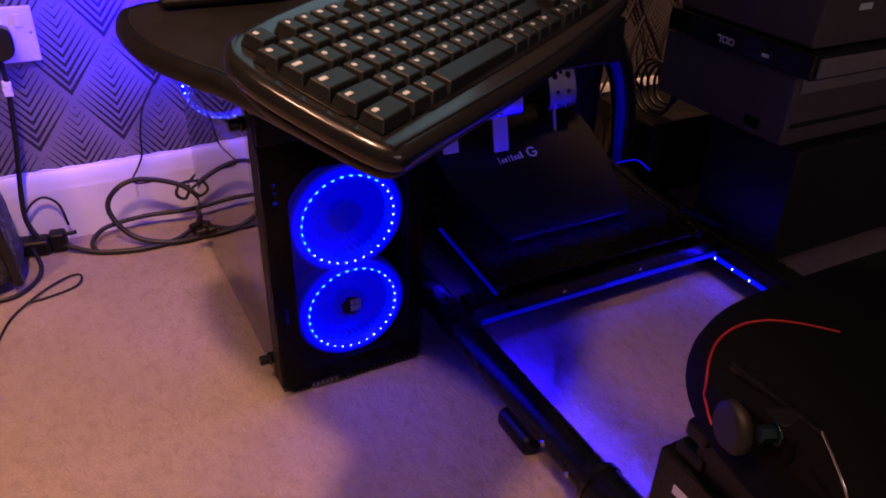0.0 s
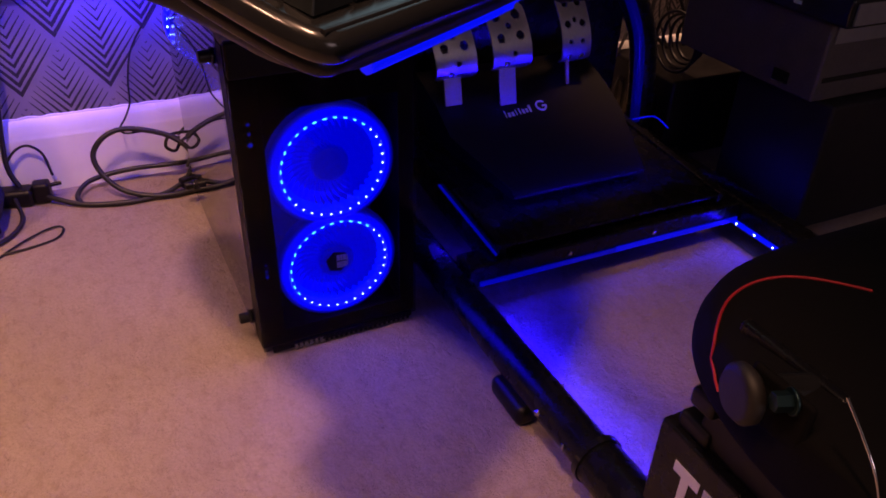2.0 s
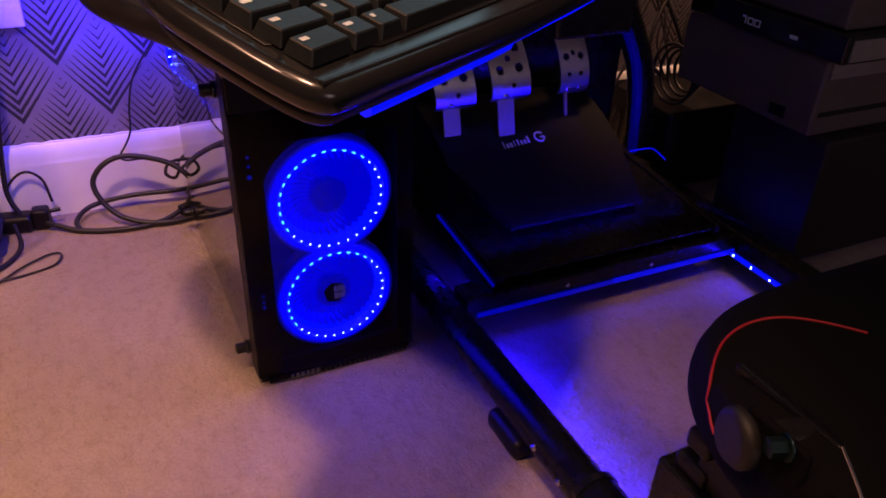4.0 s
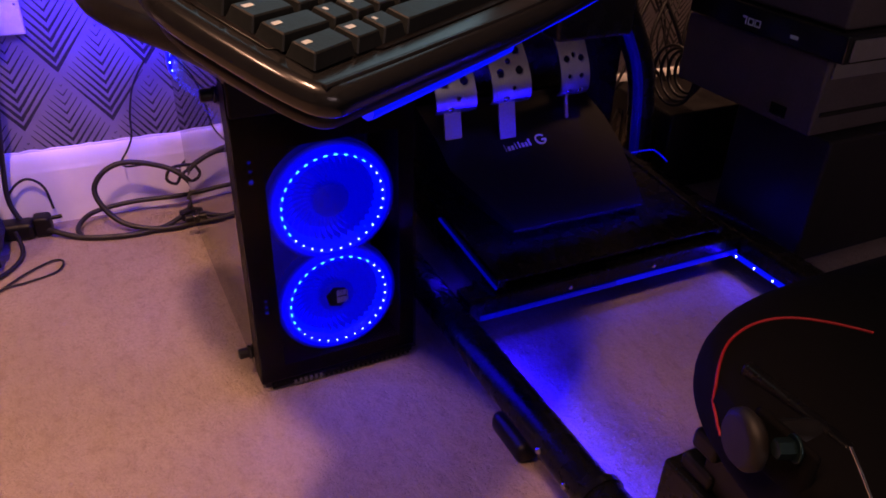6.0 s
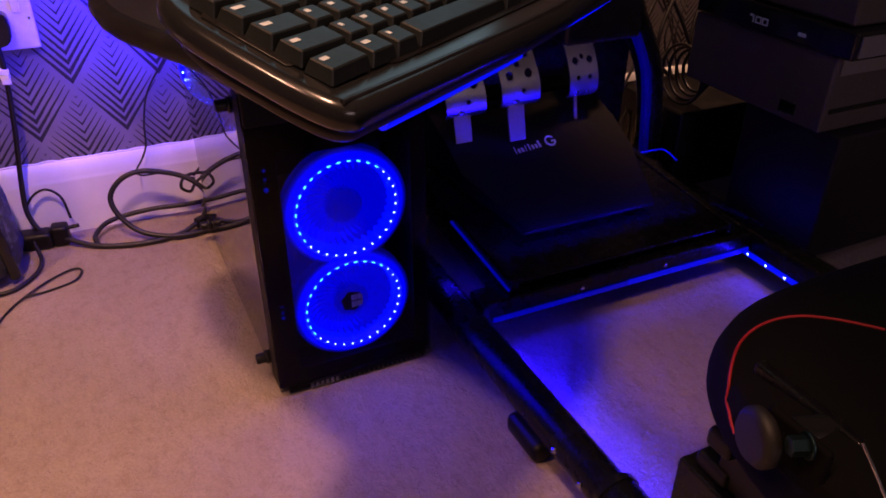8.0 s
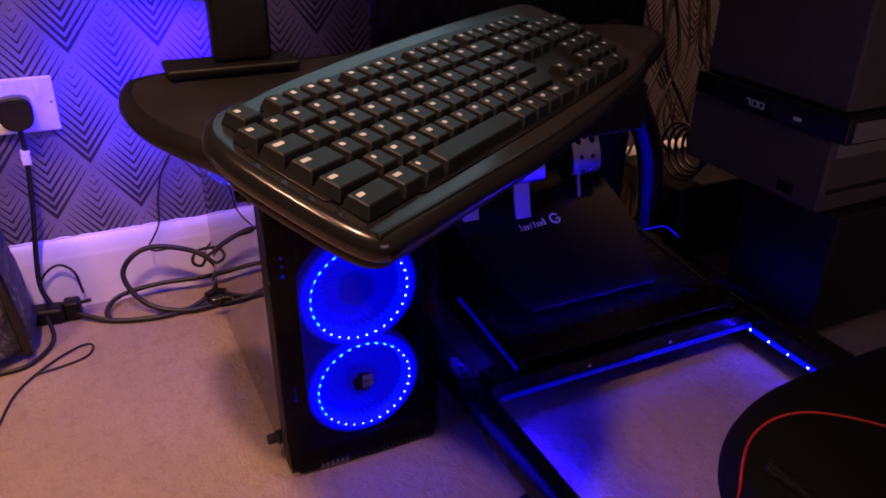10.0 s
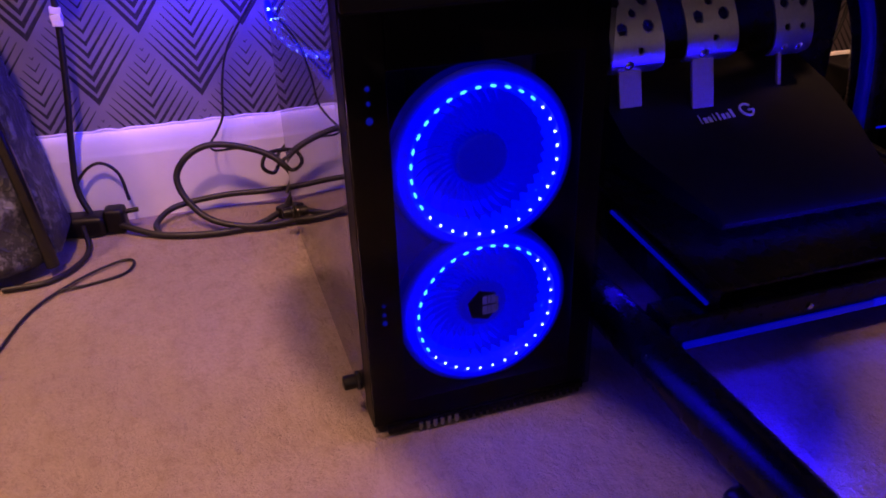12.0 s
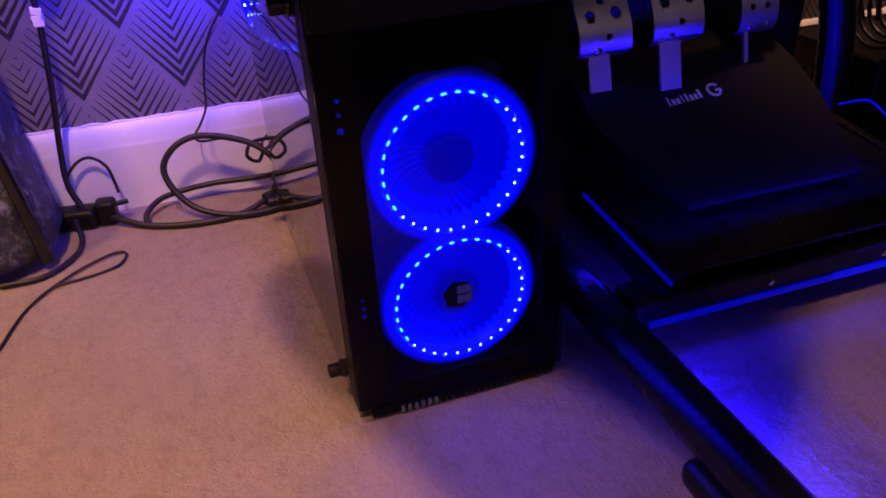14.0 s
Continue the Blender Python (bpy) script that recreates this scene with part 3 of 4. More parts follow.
def keyboard():
    kb = thing("keyboard", "black wide keyboard with glossy rounded rim, propped up at the back", "keyboard", at=(0.15, -0.2, 0.52))
    # local axes: x along the rows, y to the back, z off the keys; the back is raised on feet
    K = pose(-0.0325, -0.4055, 0.5632, 0, 0, 33.2) @ pose(0, 0, 0, 16)

    def placed(bm):
        bmesh.ops.transform(bm, matrix=K, verts=bm.verts)
        return bm

    rim = rounded([(-0.028, 0.078), (-0.018, 0.104), (0.01, 0.118), (0.2, 0.132), (0.4, 0.13), (0.432, 0.124), (0.438, 0.1), (0.436, 0.0), (0.425, -0.024), (0.34, -0.03), (0.2, -0.038), (0.06, -0.034), (0.0, -0.032), (-0.02, -0.031), (-0.029, -0.012), (-0.03, 0.05)], 2)
    part("shell", placed(prism(rim, -0.021, -0.004, 0.0075, 4)), M_GLOSS, kb, "glossy rounded shell")
    under = [(0.2 + 0.955 * (x - 0.2), 0.045 + 0.9 * (y - 0.045)) for x, y in rim]
    part("underside", placed(prism(under, -0.034, -0.0205, 0.006, 3)), M_BLACK, kb, "matt black underside")
    inner = rounded([(-0.018, 0.098), (0.2, 0.114), (0.415, 0.11), (0.415, -0.012), (0.2, -0.016), (-0.018, -0.014)], 1)
    part("key_bed", placed(prism(inner, -0.0039, -0.0028, 0.0005, 1)), M_BLACK, kb)
    part("palm_lip", placed(tube([(-0.02, -0.022, -0.0045), (0.06, -0.025, -0.0045), (0.2, -0.028, -0.0045), (0.36, -0.022, -0.0045)], 0.0018, 8)), M_GLOSS, kb)
    for x in (0.06, 0.33):
        foot = part("foot", box(K @ Vector((x, 0.09, -0.033)) + Vector((-0.008, -0.006, 0)) - Vector((0, 0, (K @ Vector((x, 0.09, -0.033))).z - 0.5155)), K @ Vector((x, 0.09, -0.033)) + Vector((0.008, 0.006, 0.006)), 0.002), M_BLACK, kb)
    meshes = {}

    def key(width, depth, high):
        k = (round(width, 4), round(depth, 4), high)
        if k not in meshes:
            bm = bmesh.new()
            low, top = [], []
            for sx, sy in ((-1, -1), (1, -1), (1, 1), (-1, 1)):
                low.append(bm.verts.new((sx * width / 2, sy * depth / 2, 0)))
                top.append(bm.verts.new((sx * (width / 2 - 0.0021), sy * (depth / 2 - 0.0019) + 0.0006, high)))
            for i in range(4):
                j = (i + 1) % 4
                bm.faces.new((low[i], low[j], top[j], top[i]))
            bm.faces.new(top)
            bmesh.ops.recalc_face_normals(bm, faces=bm.faces)
            bmesh.ops.bevel(bm, geom=[e for e in bm.edges if max(w.co.z for w in e.verts) > high * 0.9], offset=0.0007, segments=1, affect="EDGES")
            me = bpy.data.meshes.new("key")
            bm.to_mesh(me)
            bm.free()
            me.materials.append(M_KEY)
            meshes[k] = me
        return meshes[k]

    legends = {}

    def legend(w, h):
        k = (round(w, 4), round(h, 4))
        if k not in legends:
            bm = box((-w / 2, -h / 2, 0), (w / 2, h / 2, 0.0002))
            me = bpy.data.meshes.new("legend")
            bm.to_mesh(me)
            bm.free()
            me.materials.append(M_LEGEND)
            legends[k] = me
        return legends[k]

    rng = random.Random(4)
    pitch = 0.019
    rows = (
        (0.0, [1.7, 1.2, 1.1, 5.4, 1.2, 1.1, 1.1, 1.4, -0.3, 1, 1, 1, -0.3, 2, 1]),
        (1.0, [2.0] + [1] * 10 + [2.2, -1.3, 1, -1.3, 1, 1, 1, 1]),
        (2.0, [1.75] + [1] * 11 + [1.9, -3.6, 1, 1, 1, 1]),
        (3.0, [1.5] + [1] * 12 + [1.3, -0.3, 1, 1, 1, -0.3, 1, 1, 1, 1]),
        (4.0, [1.0] + [1] * 12 + [1.8, -0.3, 1, 1, 1, -0.3, 1, 1, 1, 1]),
        (4.95, [1, -0.6, 0.85, 0.85, 0.85, 0.85, -0.45, 0.85, 0.85, 0.85, 0.85, -0.45, 0.85, 0.85, 0.85, 0.85, -0.4, 0.85, 0.85, 0.85, -0.3, 0.8, 0.8, 0.8, 0.8]),
    )
    for row, widths in rows:
        at = -0.0155 / pitch + (0.5 if row > 4.5 else 0)
        for w in widths:
            if w < 0:
                at -= w
                continue
            high = 0.0075 if row < 5 else 0.006
            k = new("key", key(w * pitch - 0.001, 0.0155 if row > 5 else 0.018, high))
            k.parent = kb
            k.matrix_parent_inverse = Matrix.Translation(-kb.location)
            k.matrix_basis = K @ Matrix.Translation(((at + w / 2) * pitch, row * pitch - 0.003, -0.003)) @ pose(0, 0, 0, rng.uniform(-1, 1) - 2, rng.uniform(-1, 1), rng.uniform(-0.6, 0.6))
            at += w
            if w < 3 and rng.random() < 0.94:
                wide = rng.uniform(0.003, 0.005) if w < 1.2 else rng.uniform(0.006, 0.009)
                wide = round(wide, 3)
                g = new("legend", legend(wide * 0.85, 0.0029))
                g.parent = k
                g.location = (-w * pitch / 2 + 0.0045 + wide / 2, 0.0028, high + 0.0001)
    return kb


keyboard()


def monitor_stand():
    s = thing("monitor_stand", "black monitor foot and upright on the desk shelf", "monitor stand", at=(0.0, 0.1, 0.52))
    part("foot_plate", box((-0.075, 0.045, 0.5185), (0.06, 0.1, 0.527), 0.003, m=None), M_BLACK, s)
    part("upright", box((-0.025, 0.06, 0.527), (0.035, 0.09, 0.86), 0.006), M_BLACK, s)
    part("head_plate", box((-0.06, 0.03, 0.78), (0.07, 0.06, 0.9), 0.005), M_BLACK, s)


monitor_stand()


# ---- the racing rig ----
def racing_rig():
    rig = thing("racing_rig", "black tubular steel racing simulator frame with blue light strips", "racing rig", at=(0.53, -0.1, 0))
    # front cross bar
    bar = part("cross_bar", box((0.283, -0.012, 0.036), (0.775, 0.03, 0.072), 0.004), M_STEEL, rig)
    part("light_strip", box((0.3, -0.0155, 0.039), (0.53, -0.0125, 0.047), 0.001), M_STRIPLOW, bar, "dim glowing blue strip")
    part("light_strip", box((0.53, -0.0155, 0.039), (0.77, -0.0125, 0.048), 0.001), M_STRIPDIM, bar, "blue light strip")
    for x in (0.448, 0.6):
        part("screw", dot((x, -0.0128, 0.056), 0.004, flat=0.5), M_CHROME, bar)
    # side tubes on the floor
    left = part("side_tube", tube([(0.262, 0.42, 0.05), (0.262, 0.16, 0.05), (0.262, -0.1, 0.048), (0.264, -0.345, 0.046)], 0.0235, 24, 6), M_STEEL, rig)
    part("sleeve", tube([(0.264, -0.34, 0.046), (0.265, -0.6, 0.046), (0.265, -1.05, 0.046)], 0.0275, 24, 6), M_STEEL, left)
    part("foot", box((0.234, -0.236, 0.0), (0.264, -0.165, 0.028), 0.009), M_BLACK, left)
    part("sleeve_ring", ring_y((0.264, -0.345, 0.046), [(0.0272, 0.0), (0.0295, 0.0), (0.0295, 0.008), (0.0272, 0.008)], 32), M_GLOSS, left)
    part("screw", dot((0.24, -0.262, 0.05), 0.0045), M_CHROME, left)
    part("screw", dot((0.238, -0.315, 0.05), 0.004), M_CHROME, left)
    part("light_strip", box((0.2855, -0.34, 0.03), (0.289, -0.03, 0.036), 0.001), M_STRIP, left, "blue light strip")
    right = part("side_tube", box((0.775, -1.05, 0.024), (0.82, 0.42, 0.07), 0.01, segments=3), M_STEEL, rig)
    for i in range(7):
        part("led", dot((0.7735, -0.015 - i * 0.039, 0.034), 0.0035), M_LED, right)
    part("light_strip", box((0.771, -0.26, 0.03), (0.7748, -0.005, 0.0385), 0.001), M_STRIP, right, "blue light strip")
    # rear bar and pedal deck
    part("rear_bar", box((0.283, 0.38, 0.036), (0.775, 0.415, 0.076), 0.004), M_STEEL, rig)
    m = pose(0.53, 0.21, 0.108, 5)
    deck = part("pedal_deck", box((-0.194, -0.212, -0.006), (0.205, 0.155, 0.0), 0.002, m=m), M_STEEL, rig)
    for x in (-0.192, 0.205):
        part("deck_rail", box((x - 0.008, -0.214, -0.055), (x + 0.008, 0.155, 0.004), 0.003, m=m), M_STEEL, deck)
    part("deck_glow", box((-0.2035, -0.216, -0.012), (-0.2005, -0.03, -0.008), 0.0005, m=m), M_STRIPLOW, deck, "blue light strip")
    # blue-lit edge beside the pedals, drawn as a thin emitting line
    part("lit_bracket_edge", tube([(0.662, 0.152, 0.165), (0.7, 0.15, 0.165), (0.716, 0.148, 0.158), (0.734, 0.142, 0.142)], 0.0013, 8), M_STRIPDIM, deck, "thin glowing line for a blue-lit bracket edge")
    # uprights behind the pedals
    for s in (-1, 1):
        x = 0.53 + s * 0.292
        post = part("upright", tube([(x, 0.32, 0.05), (x, 0.32, 0.1), (x - s * 0.025, 0.32, 0.24), (x - s * 0.09, 0.32, 0.36), (x - s * 0.15, 0.32, 0.47)], 0.025, 20), M_STEEL, rig)
        # emitting tube stands in for the blue sheen along the post
        part("light_strip", tube([(x - s * 0.022, 0.302, 0.08), (x - s * 0.046, 0.302, 0.24), (x - s * 0.11, 0.302, 0.36), (x - s * 0.17, 0.302, 0.46)], 0.009, 12), M_FAINT, post, "dim glowing blue strip")
    part("back_plate", box((0.262, 0.372, 0.05), (0.79, 0.378, 0.56), 0.002), M_STEEL, rig, "flat black plate behind the pedals")
    # seat rail with pale lettering shapes
    rail = part("seat_rail", box((0.24, -1.0, 0.1), (0.285, -0.43, 0.2), 0.003), M_STEEL, rig, "seat rail with white printed shapes")
    for a, b in (((-0.456, 0.164), (-0.485, 0.175)), ((-0.466, 0.124), (-0.4745, 0.164)), ((-0.49, 0.124), (-0.498, 0.175)), ((-0.498, 0.167), (-0.511, 0.175)), ((-0.508, 0.15), (-0.516, 0.17)), ((-0.498, 0.144), (-0.511, 0.151)), ((-0.507, 0.124), (-0.516, 0.144))):
        part("printed_bar", box((0.2393, min(a[0], b[0]), min(a[1], b[1])), (0.2399, max(a[0], b[0]), max(a[1], b[1]))), M_PRINT, rail)
    part("slide_clip", box((0.246, -0.475, 0.2), (0.266, -0.44, 0.216), 0.004), M_BLACK, rail)
    part("slide_rail", box((0.25, -0.9, 0.2002), (0.28, -0.46, 0.237), 0.003), M_BLACK, rail)
    # glowing line painted in for the rail's blue-lit far edge
    part("light_strip", box((0.2865, -0.98, 0.19), (0.2895, -0.5, 0.197), 0.0008), M_DIM, rail)
    part("far_seat_rail", box((0.72, -1.0, 0.1), (0.765, -0.43, 0.208), 0.003), M_STEEL, rig)
    part("seat_post", box((0.248, -0.62, 0.06), (0.278, -0.55, 0.1), 0.003), M_STEEL, rig)
    part("far_seat_post", box((0.728, -0.62, 0.06), (0.758, -0.55, 0.1), 0.003), M_STEEL, rig)
    return rig


racing_rig()


def seat():
    s = thing("driving_chair", "black fabric bucket driving chair base with red piping", "chair", at=(0.5, -0.65, 0.237))
    bm = bmesh.new()
    nu, nv = 96, 40
    grid = []
    for j in range(nv + 1):
        ph = -math.pi / 2 + math.pi * j / nv
        row = []
        for i in range(nu):
            th = 2 * math.pi * i / nu
            c, q = math.cos(th), math.sin(th)
            e = 0.56
            cx, cy = math.copysign(abs(c) ** e, c), math.copysign(abs(q) ** e, q)
            rad = max(0.0, math.cos(ph)) ** 0.62
            x, y, z = 0.488 + 0.285 * cx * rad, -0.669 + 0.295 * cy * rad, 0.285 + 0.05 * math.copysign(abs(math.sin(ph)) ** 0.75, math.sin(ph))
            if z > 0.3:
                z += 0.012 * abs((x - 0.5) / 0.285) ** 3 - 0.012 * max(0, (-0.66 - y)) / 0.3
            row.append(bm.verts.new((x, y, z)))
        grid.append(row)
    for a, b in zip(grid, grid[1:]):
        for i in range(nu):
            k = (i + 1) % nu
            bm.faces.new((a[i], a[k], b[k], b[i]))
    bmesh.ops.remove_doubles(bm, verts=bm.verts, dist=1e-5)
    cushion = part("cushion", bm, M_SEATCLOTH, s)

    def top(x, y):
        """The height of the cushion's upper face."""
        u, v = abs(x - 0.488) / 0.285, abs(y + 0.669) / 0.295
        rad = min(1.0, (u ** (2 / 0.56) + v ** (2 / 0.56)) ** 0.28)
        z = 0.285 + 0.05 * math.sqrt(max(0.0, 1 - rad ** (2 / 0.62))) ** 0.75
        return z + (0.012 * abs((x - 0.5) / 0.285) ** 3 if z > 0.3 else 0)

    line = smooth_path([(0.217, -0.492, 0), (0.222, -0.481, 0), (0.235, -0.462, 0), (0.267, -0.438, 0), (0.299, -0.43, 0), (0.326, -0.437, 0), (0.346, -0.457, 0), (0.364, -0.484, 0)], 6)
    part("piping", tube([(p.x, p.y, top(p.x, p.y) + 0.0006) for p in line], 0.0012, 8, 1), M_RED, cushion, "red piping")
    return s


seat()


def seat_knob():
    k = thing("seat_adjuster", "black round adjuster knob with a chrome bolt on the seat rail", "adjuster knob", at=(0.25, -0.5, 0.21))
    part("knob", rod((0.193, -0.52, 0.322), (0.208, -0.524, 0.322), 0.0205, 32, 0.005), M_KNOB, k)
    part("collar", rod((0.208, -0.524, 0.322), (0.25, -0.535, 0.318), 0.012, 24, 0.002), M_GLOSS, k)
    part("arm", box((0.209, -0.565, 0.3), (0.216, -0.515, 0.342), 0.004), M_SEATCLOTH, k)
    part("bolt", rod((0.196, -0.546, 0.338), (0.209, -0.551, 0.338), 0.0066, 6), M_TEALMETAL, k, "chrome bolt")
    part("washer", rod((0.206, -0.55, 0.338), (0.2085, -0.551, 0.338), 0.009, 20), M_TEALMETAL, k, "chrome washer")
    part("bracket", box((0.246, -0.56, 0.2375), (0.256, -0.47, 0.33), 0.003), M_STEEL, k)
    part("clamp", box((0.238, -0.478, 0.2375), (0.256, -0.452, 0.256), 0.004), M_BLACK, k)
    part("lever", tube([(0.205, -0.581, 0.369), (0.205, -0.596, 0.355), (0.206, -0.612, 0.336), (0.216, -0.622, 0.3)], 0.0009, 8), M_CHROME, k, "thin bright lever")


seat_knob()


def pedals():
    p = thing("pedal_set", "black pedal unit with three perforated aluminium pedals on the rig deck", "pedals", at=(0.52, 0.2, 0.1))
    bm = bmesh.new()
    # sloping foot plate and raised rear housing, drawn in the side view and spread over the width
    side = [(0.082, 0.105), (0.079, 0.112), (0.09, 0.119), (0.196, 0.166), (0.246, 0.193), (0.3, 0.212), (0.33, 0.222), (0.36, 0.205), (0.36, 0.128)]
    ends = []
    for x in (0.352, 0.366, 0.655, 0.672):
        ends.append([bm.verts.new((x + ((0.05 if x < 0.5 else -0.03) if y < 0.12 else 0), y, z)) for y, z in side])
    for a, b in zip(ends, ends[1:]):
        for k in range(len(side)):
            j = (k + 1) % len(side)
            bm.faces.new((a[k], a[j], b[j], b[k]))
    bm.faces.new(ends[0])
    bm.faces.new(ends[-1][::-1])
    bmesh.ops.bevel(bm, geom=[e for e in bm.edges if e.calc_face_angle(0) > 0.5], offset=0.004, segments=2, affect="EDGES")
    base = part("base", bm, M_PEDALBASE, p)
    # plain shapes for the maker's mark
    for i, (w, h) in enumerate(((0.0014, 0.011), (0.0038, 0.0065), (0.0038, 0.0065), (0.0012, 0.009), (0.0022, 0.0095), (0.0036, 0.0065), (0.0034, 0.0065), (0.0032, 0.0105))):
        x = 0.459 + i * 0.0067
        part("mark", box((-w * 0.6, 0, 0), (w * 0.6, h * 1.25, 0.0006), m=pose(x, 0.211 + i * 0.0006, 0.1748 + i * 0.0003, 28.4)), M_PRINT, base)
    turn = [(9.0 * math.cos(a), 9.0 * math.sin(a)) for a in (math.radians(40 + 26 * k) for k in range(11))] + [(8.6, -1.0), (1.5, -1.0)]
    part("mark", tube([(0.5285 + u / 1000, 0.2225 + 0.88 * v / 1000, 0.1815 + 0.475 * v / 1000) for u, v in turn], 0.0016, 6, 3), M_PRINT, base)
    for x, w, top, bottom, dy in ((0.382, 0.07, 0.327, 0.229, 0.022), (0.474, 0.07, 0.337, 0.238, 0.012), (0.606, 0.056, 0.34, 0.229, 0.03)):
        pedal(p, x, w, top, bottom, 0.235 + dy, x > 0.55)


def pedal(p, x, w, top, bottom, y, narrow):
    low, high = 0.178, bottom + 0.05
    left, right = (-0.009, -0.003) if narrow else (-0.015, 0.015)
    lean = pose(x, y + 0.001, (low + high) / 2, -14)
    arm = part("pedal_arm", box((left, -0.0025, (low - high) / 2), (right, 0.0025, (high - low) / 2), 0.001, m=lean), M_ARM, p, "flat aluminium arm")
    bm = bmesh.new()
    # curved plate with round holes: a grid whose cells inside the holes are left out
    holes = [(-0.52, 0.85, 0.14), (0.5, 0.86, 0.14), (0.0, 0.71, 0.09), (-0.5, 0.55, 0.13), (0.48, 0.57, 0.13), (0.1, 0.31, 0.08), (-0.3, 0.13, 0.11)]
    if narrow:
        holes = [(-0.45, 0.87, 0.14), (0.45, 0.87, 0.14), (-0.5, 0.6, 0.14), (0.0, 0.65, 0.1), (0.5, 0.6, 0.14), (-0.4, 0.35, 0.1), (0.4, 0.35, 0.1), (-0.4, 0.12, 0.11), (0.4, 0.12, 0.11)]
    nx, nz = 44, 72
    hh = top - bottom

    def place(i, j, back):
        a, b = 2 * i / nx - 1, j / nz
        # rounded corners
        corner = 0.16
        lim = 1.0
        for e in (b, 1 - b):
            if e < corner * 0.5:
                lim = min(lim, 1 - 0.16 * (1 - e / (corner * 0.5)) ** 2)
        bend = 0.02 * (b - 0.5) ** 2 * 4 * (1 if b < 0.5 else 0.7) + 0.012 * max(0.0, 1 - b / 0.16) ** 2
        lean = 0.035 * (b - 0.5)
        return (x + a * lim * w / 2 + 0.012 * (0.5 - b), y + lean - 0.006 + bend + (0.003 if back else 0), bottom + b * hh)

    grids = []
    for back in (0, 1):
        grids.append([[bm.verts.new(place(i, j, back)) for j in range(nz + 1)] for i in range(nx + 1)])
    ratio = hh / (w / 2)
    solid = {}
    for i in range(nx):
        for j in range(nz):
            a, b = 2 * (i + 0.5) / nx - 1, (j + 0.5) / nz
            solid[i, j] = not any((a - ha) ** 2 + ((b - hb) * ratio) ** 2 < hr**2 * 2.3 for ha, hb, hr in holes)
    for (i, j), keep in solid.items():
        if not keep:
            continue
        for g, flip in ((grids[0], 1), (grids[1], 0)):
            q = [g[i][j], g[i + 1][j], g[i + 1][j + 1], g[i][j + 1]]
            bm.faces.new(q if flip else q[::-1])
        for di, dj, e in ((-1, 0, ((i, j), (i, j + 1))), (1, 0, ((i + 1, j), (i + 1, j + 1))), (0, -1, ((i, j), (i + 1, j))), (0, 1, ((i, j + 1), (i + 1, j + 1)))):
            if not solid.get((i + di, j + dj), False):
                (a, b), (c, d) = e
                bm.faces.new((grids[0][a][b], grids[0][c][d], grids[1][c][d], grids[1][a][b]))
    bmesh.ops.delete(bm, geom=[v for v in bm.verts if not v.link_faces], context="VERTS")
    part("pedal_plate", bm, M_ALU, arm, "perforated brushed aluminium plate")
    for a, b in (((-0.3, 0.13),) if not narrow else ((-0.4, 0.12), (0.4, 0.12))):
        part("screw", dot((x + a * w / 2 + 0.005, y - 0.004, bottom + b * hh), 0.0045, flat=0.5), M_CHROME, arm)


pedals()


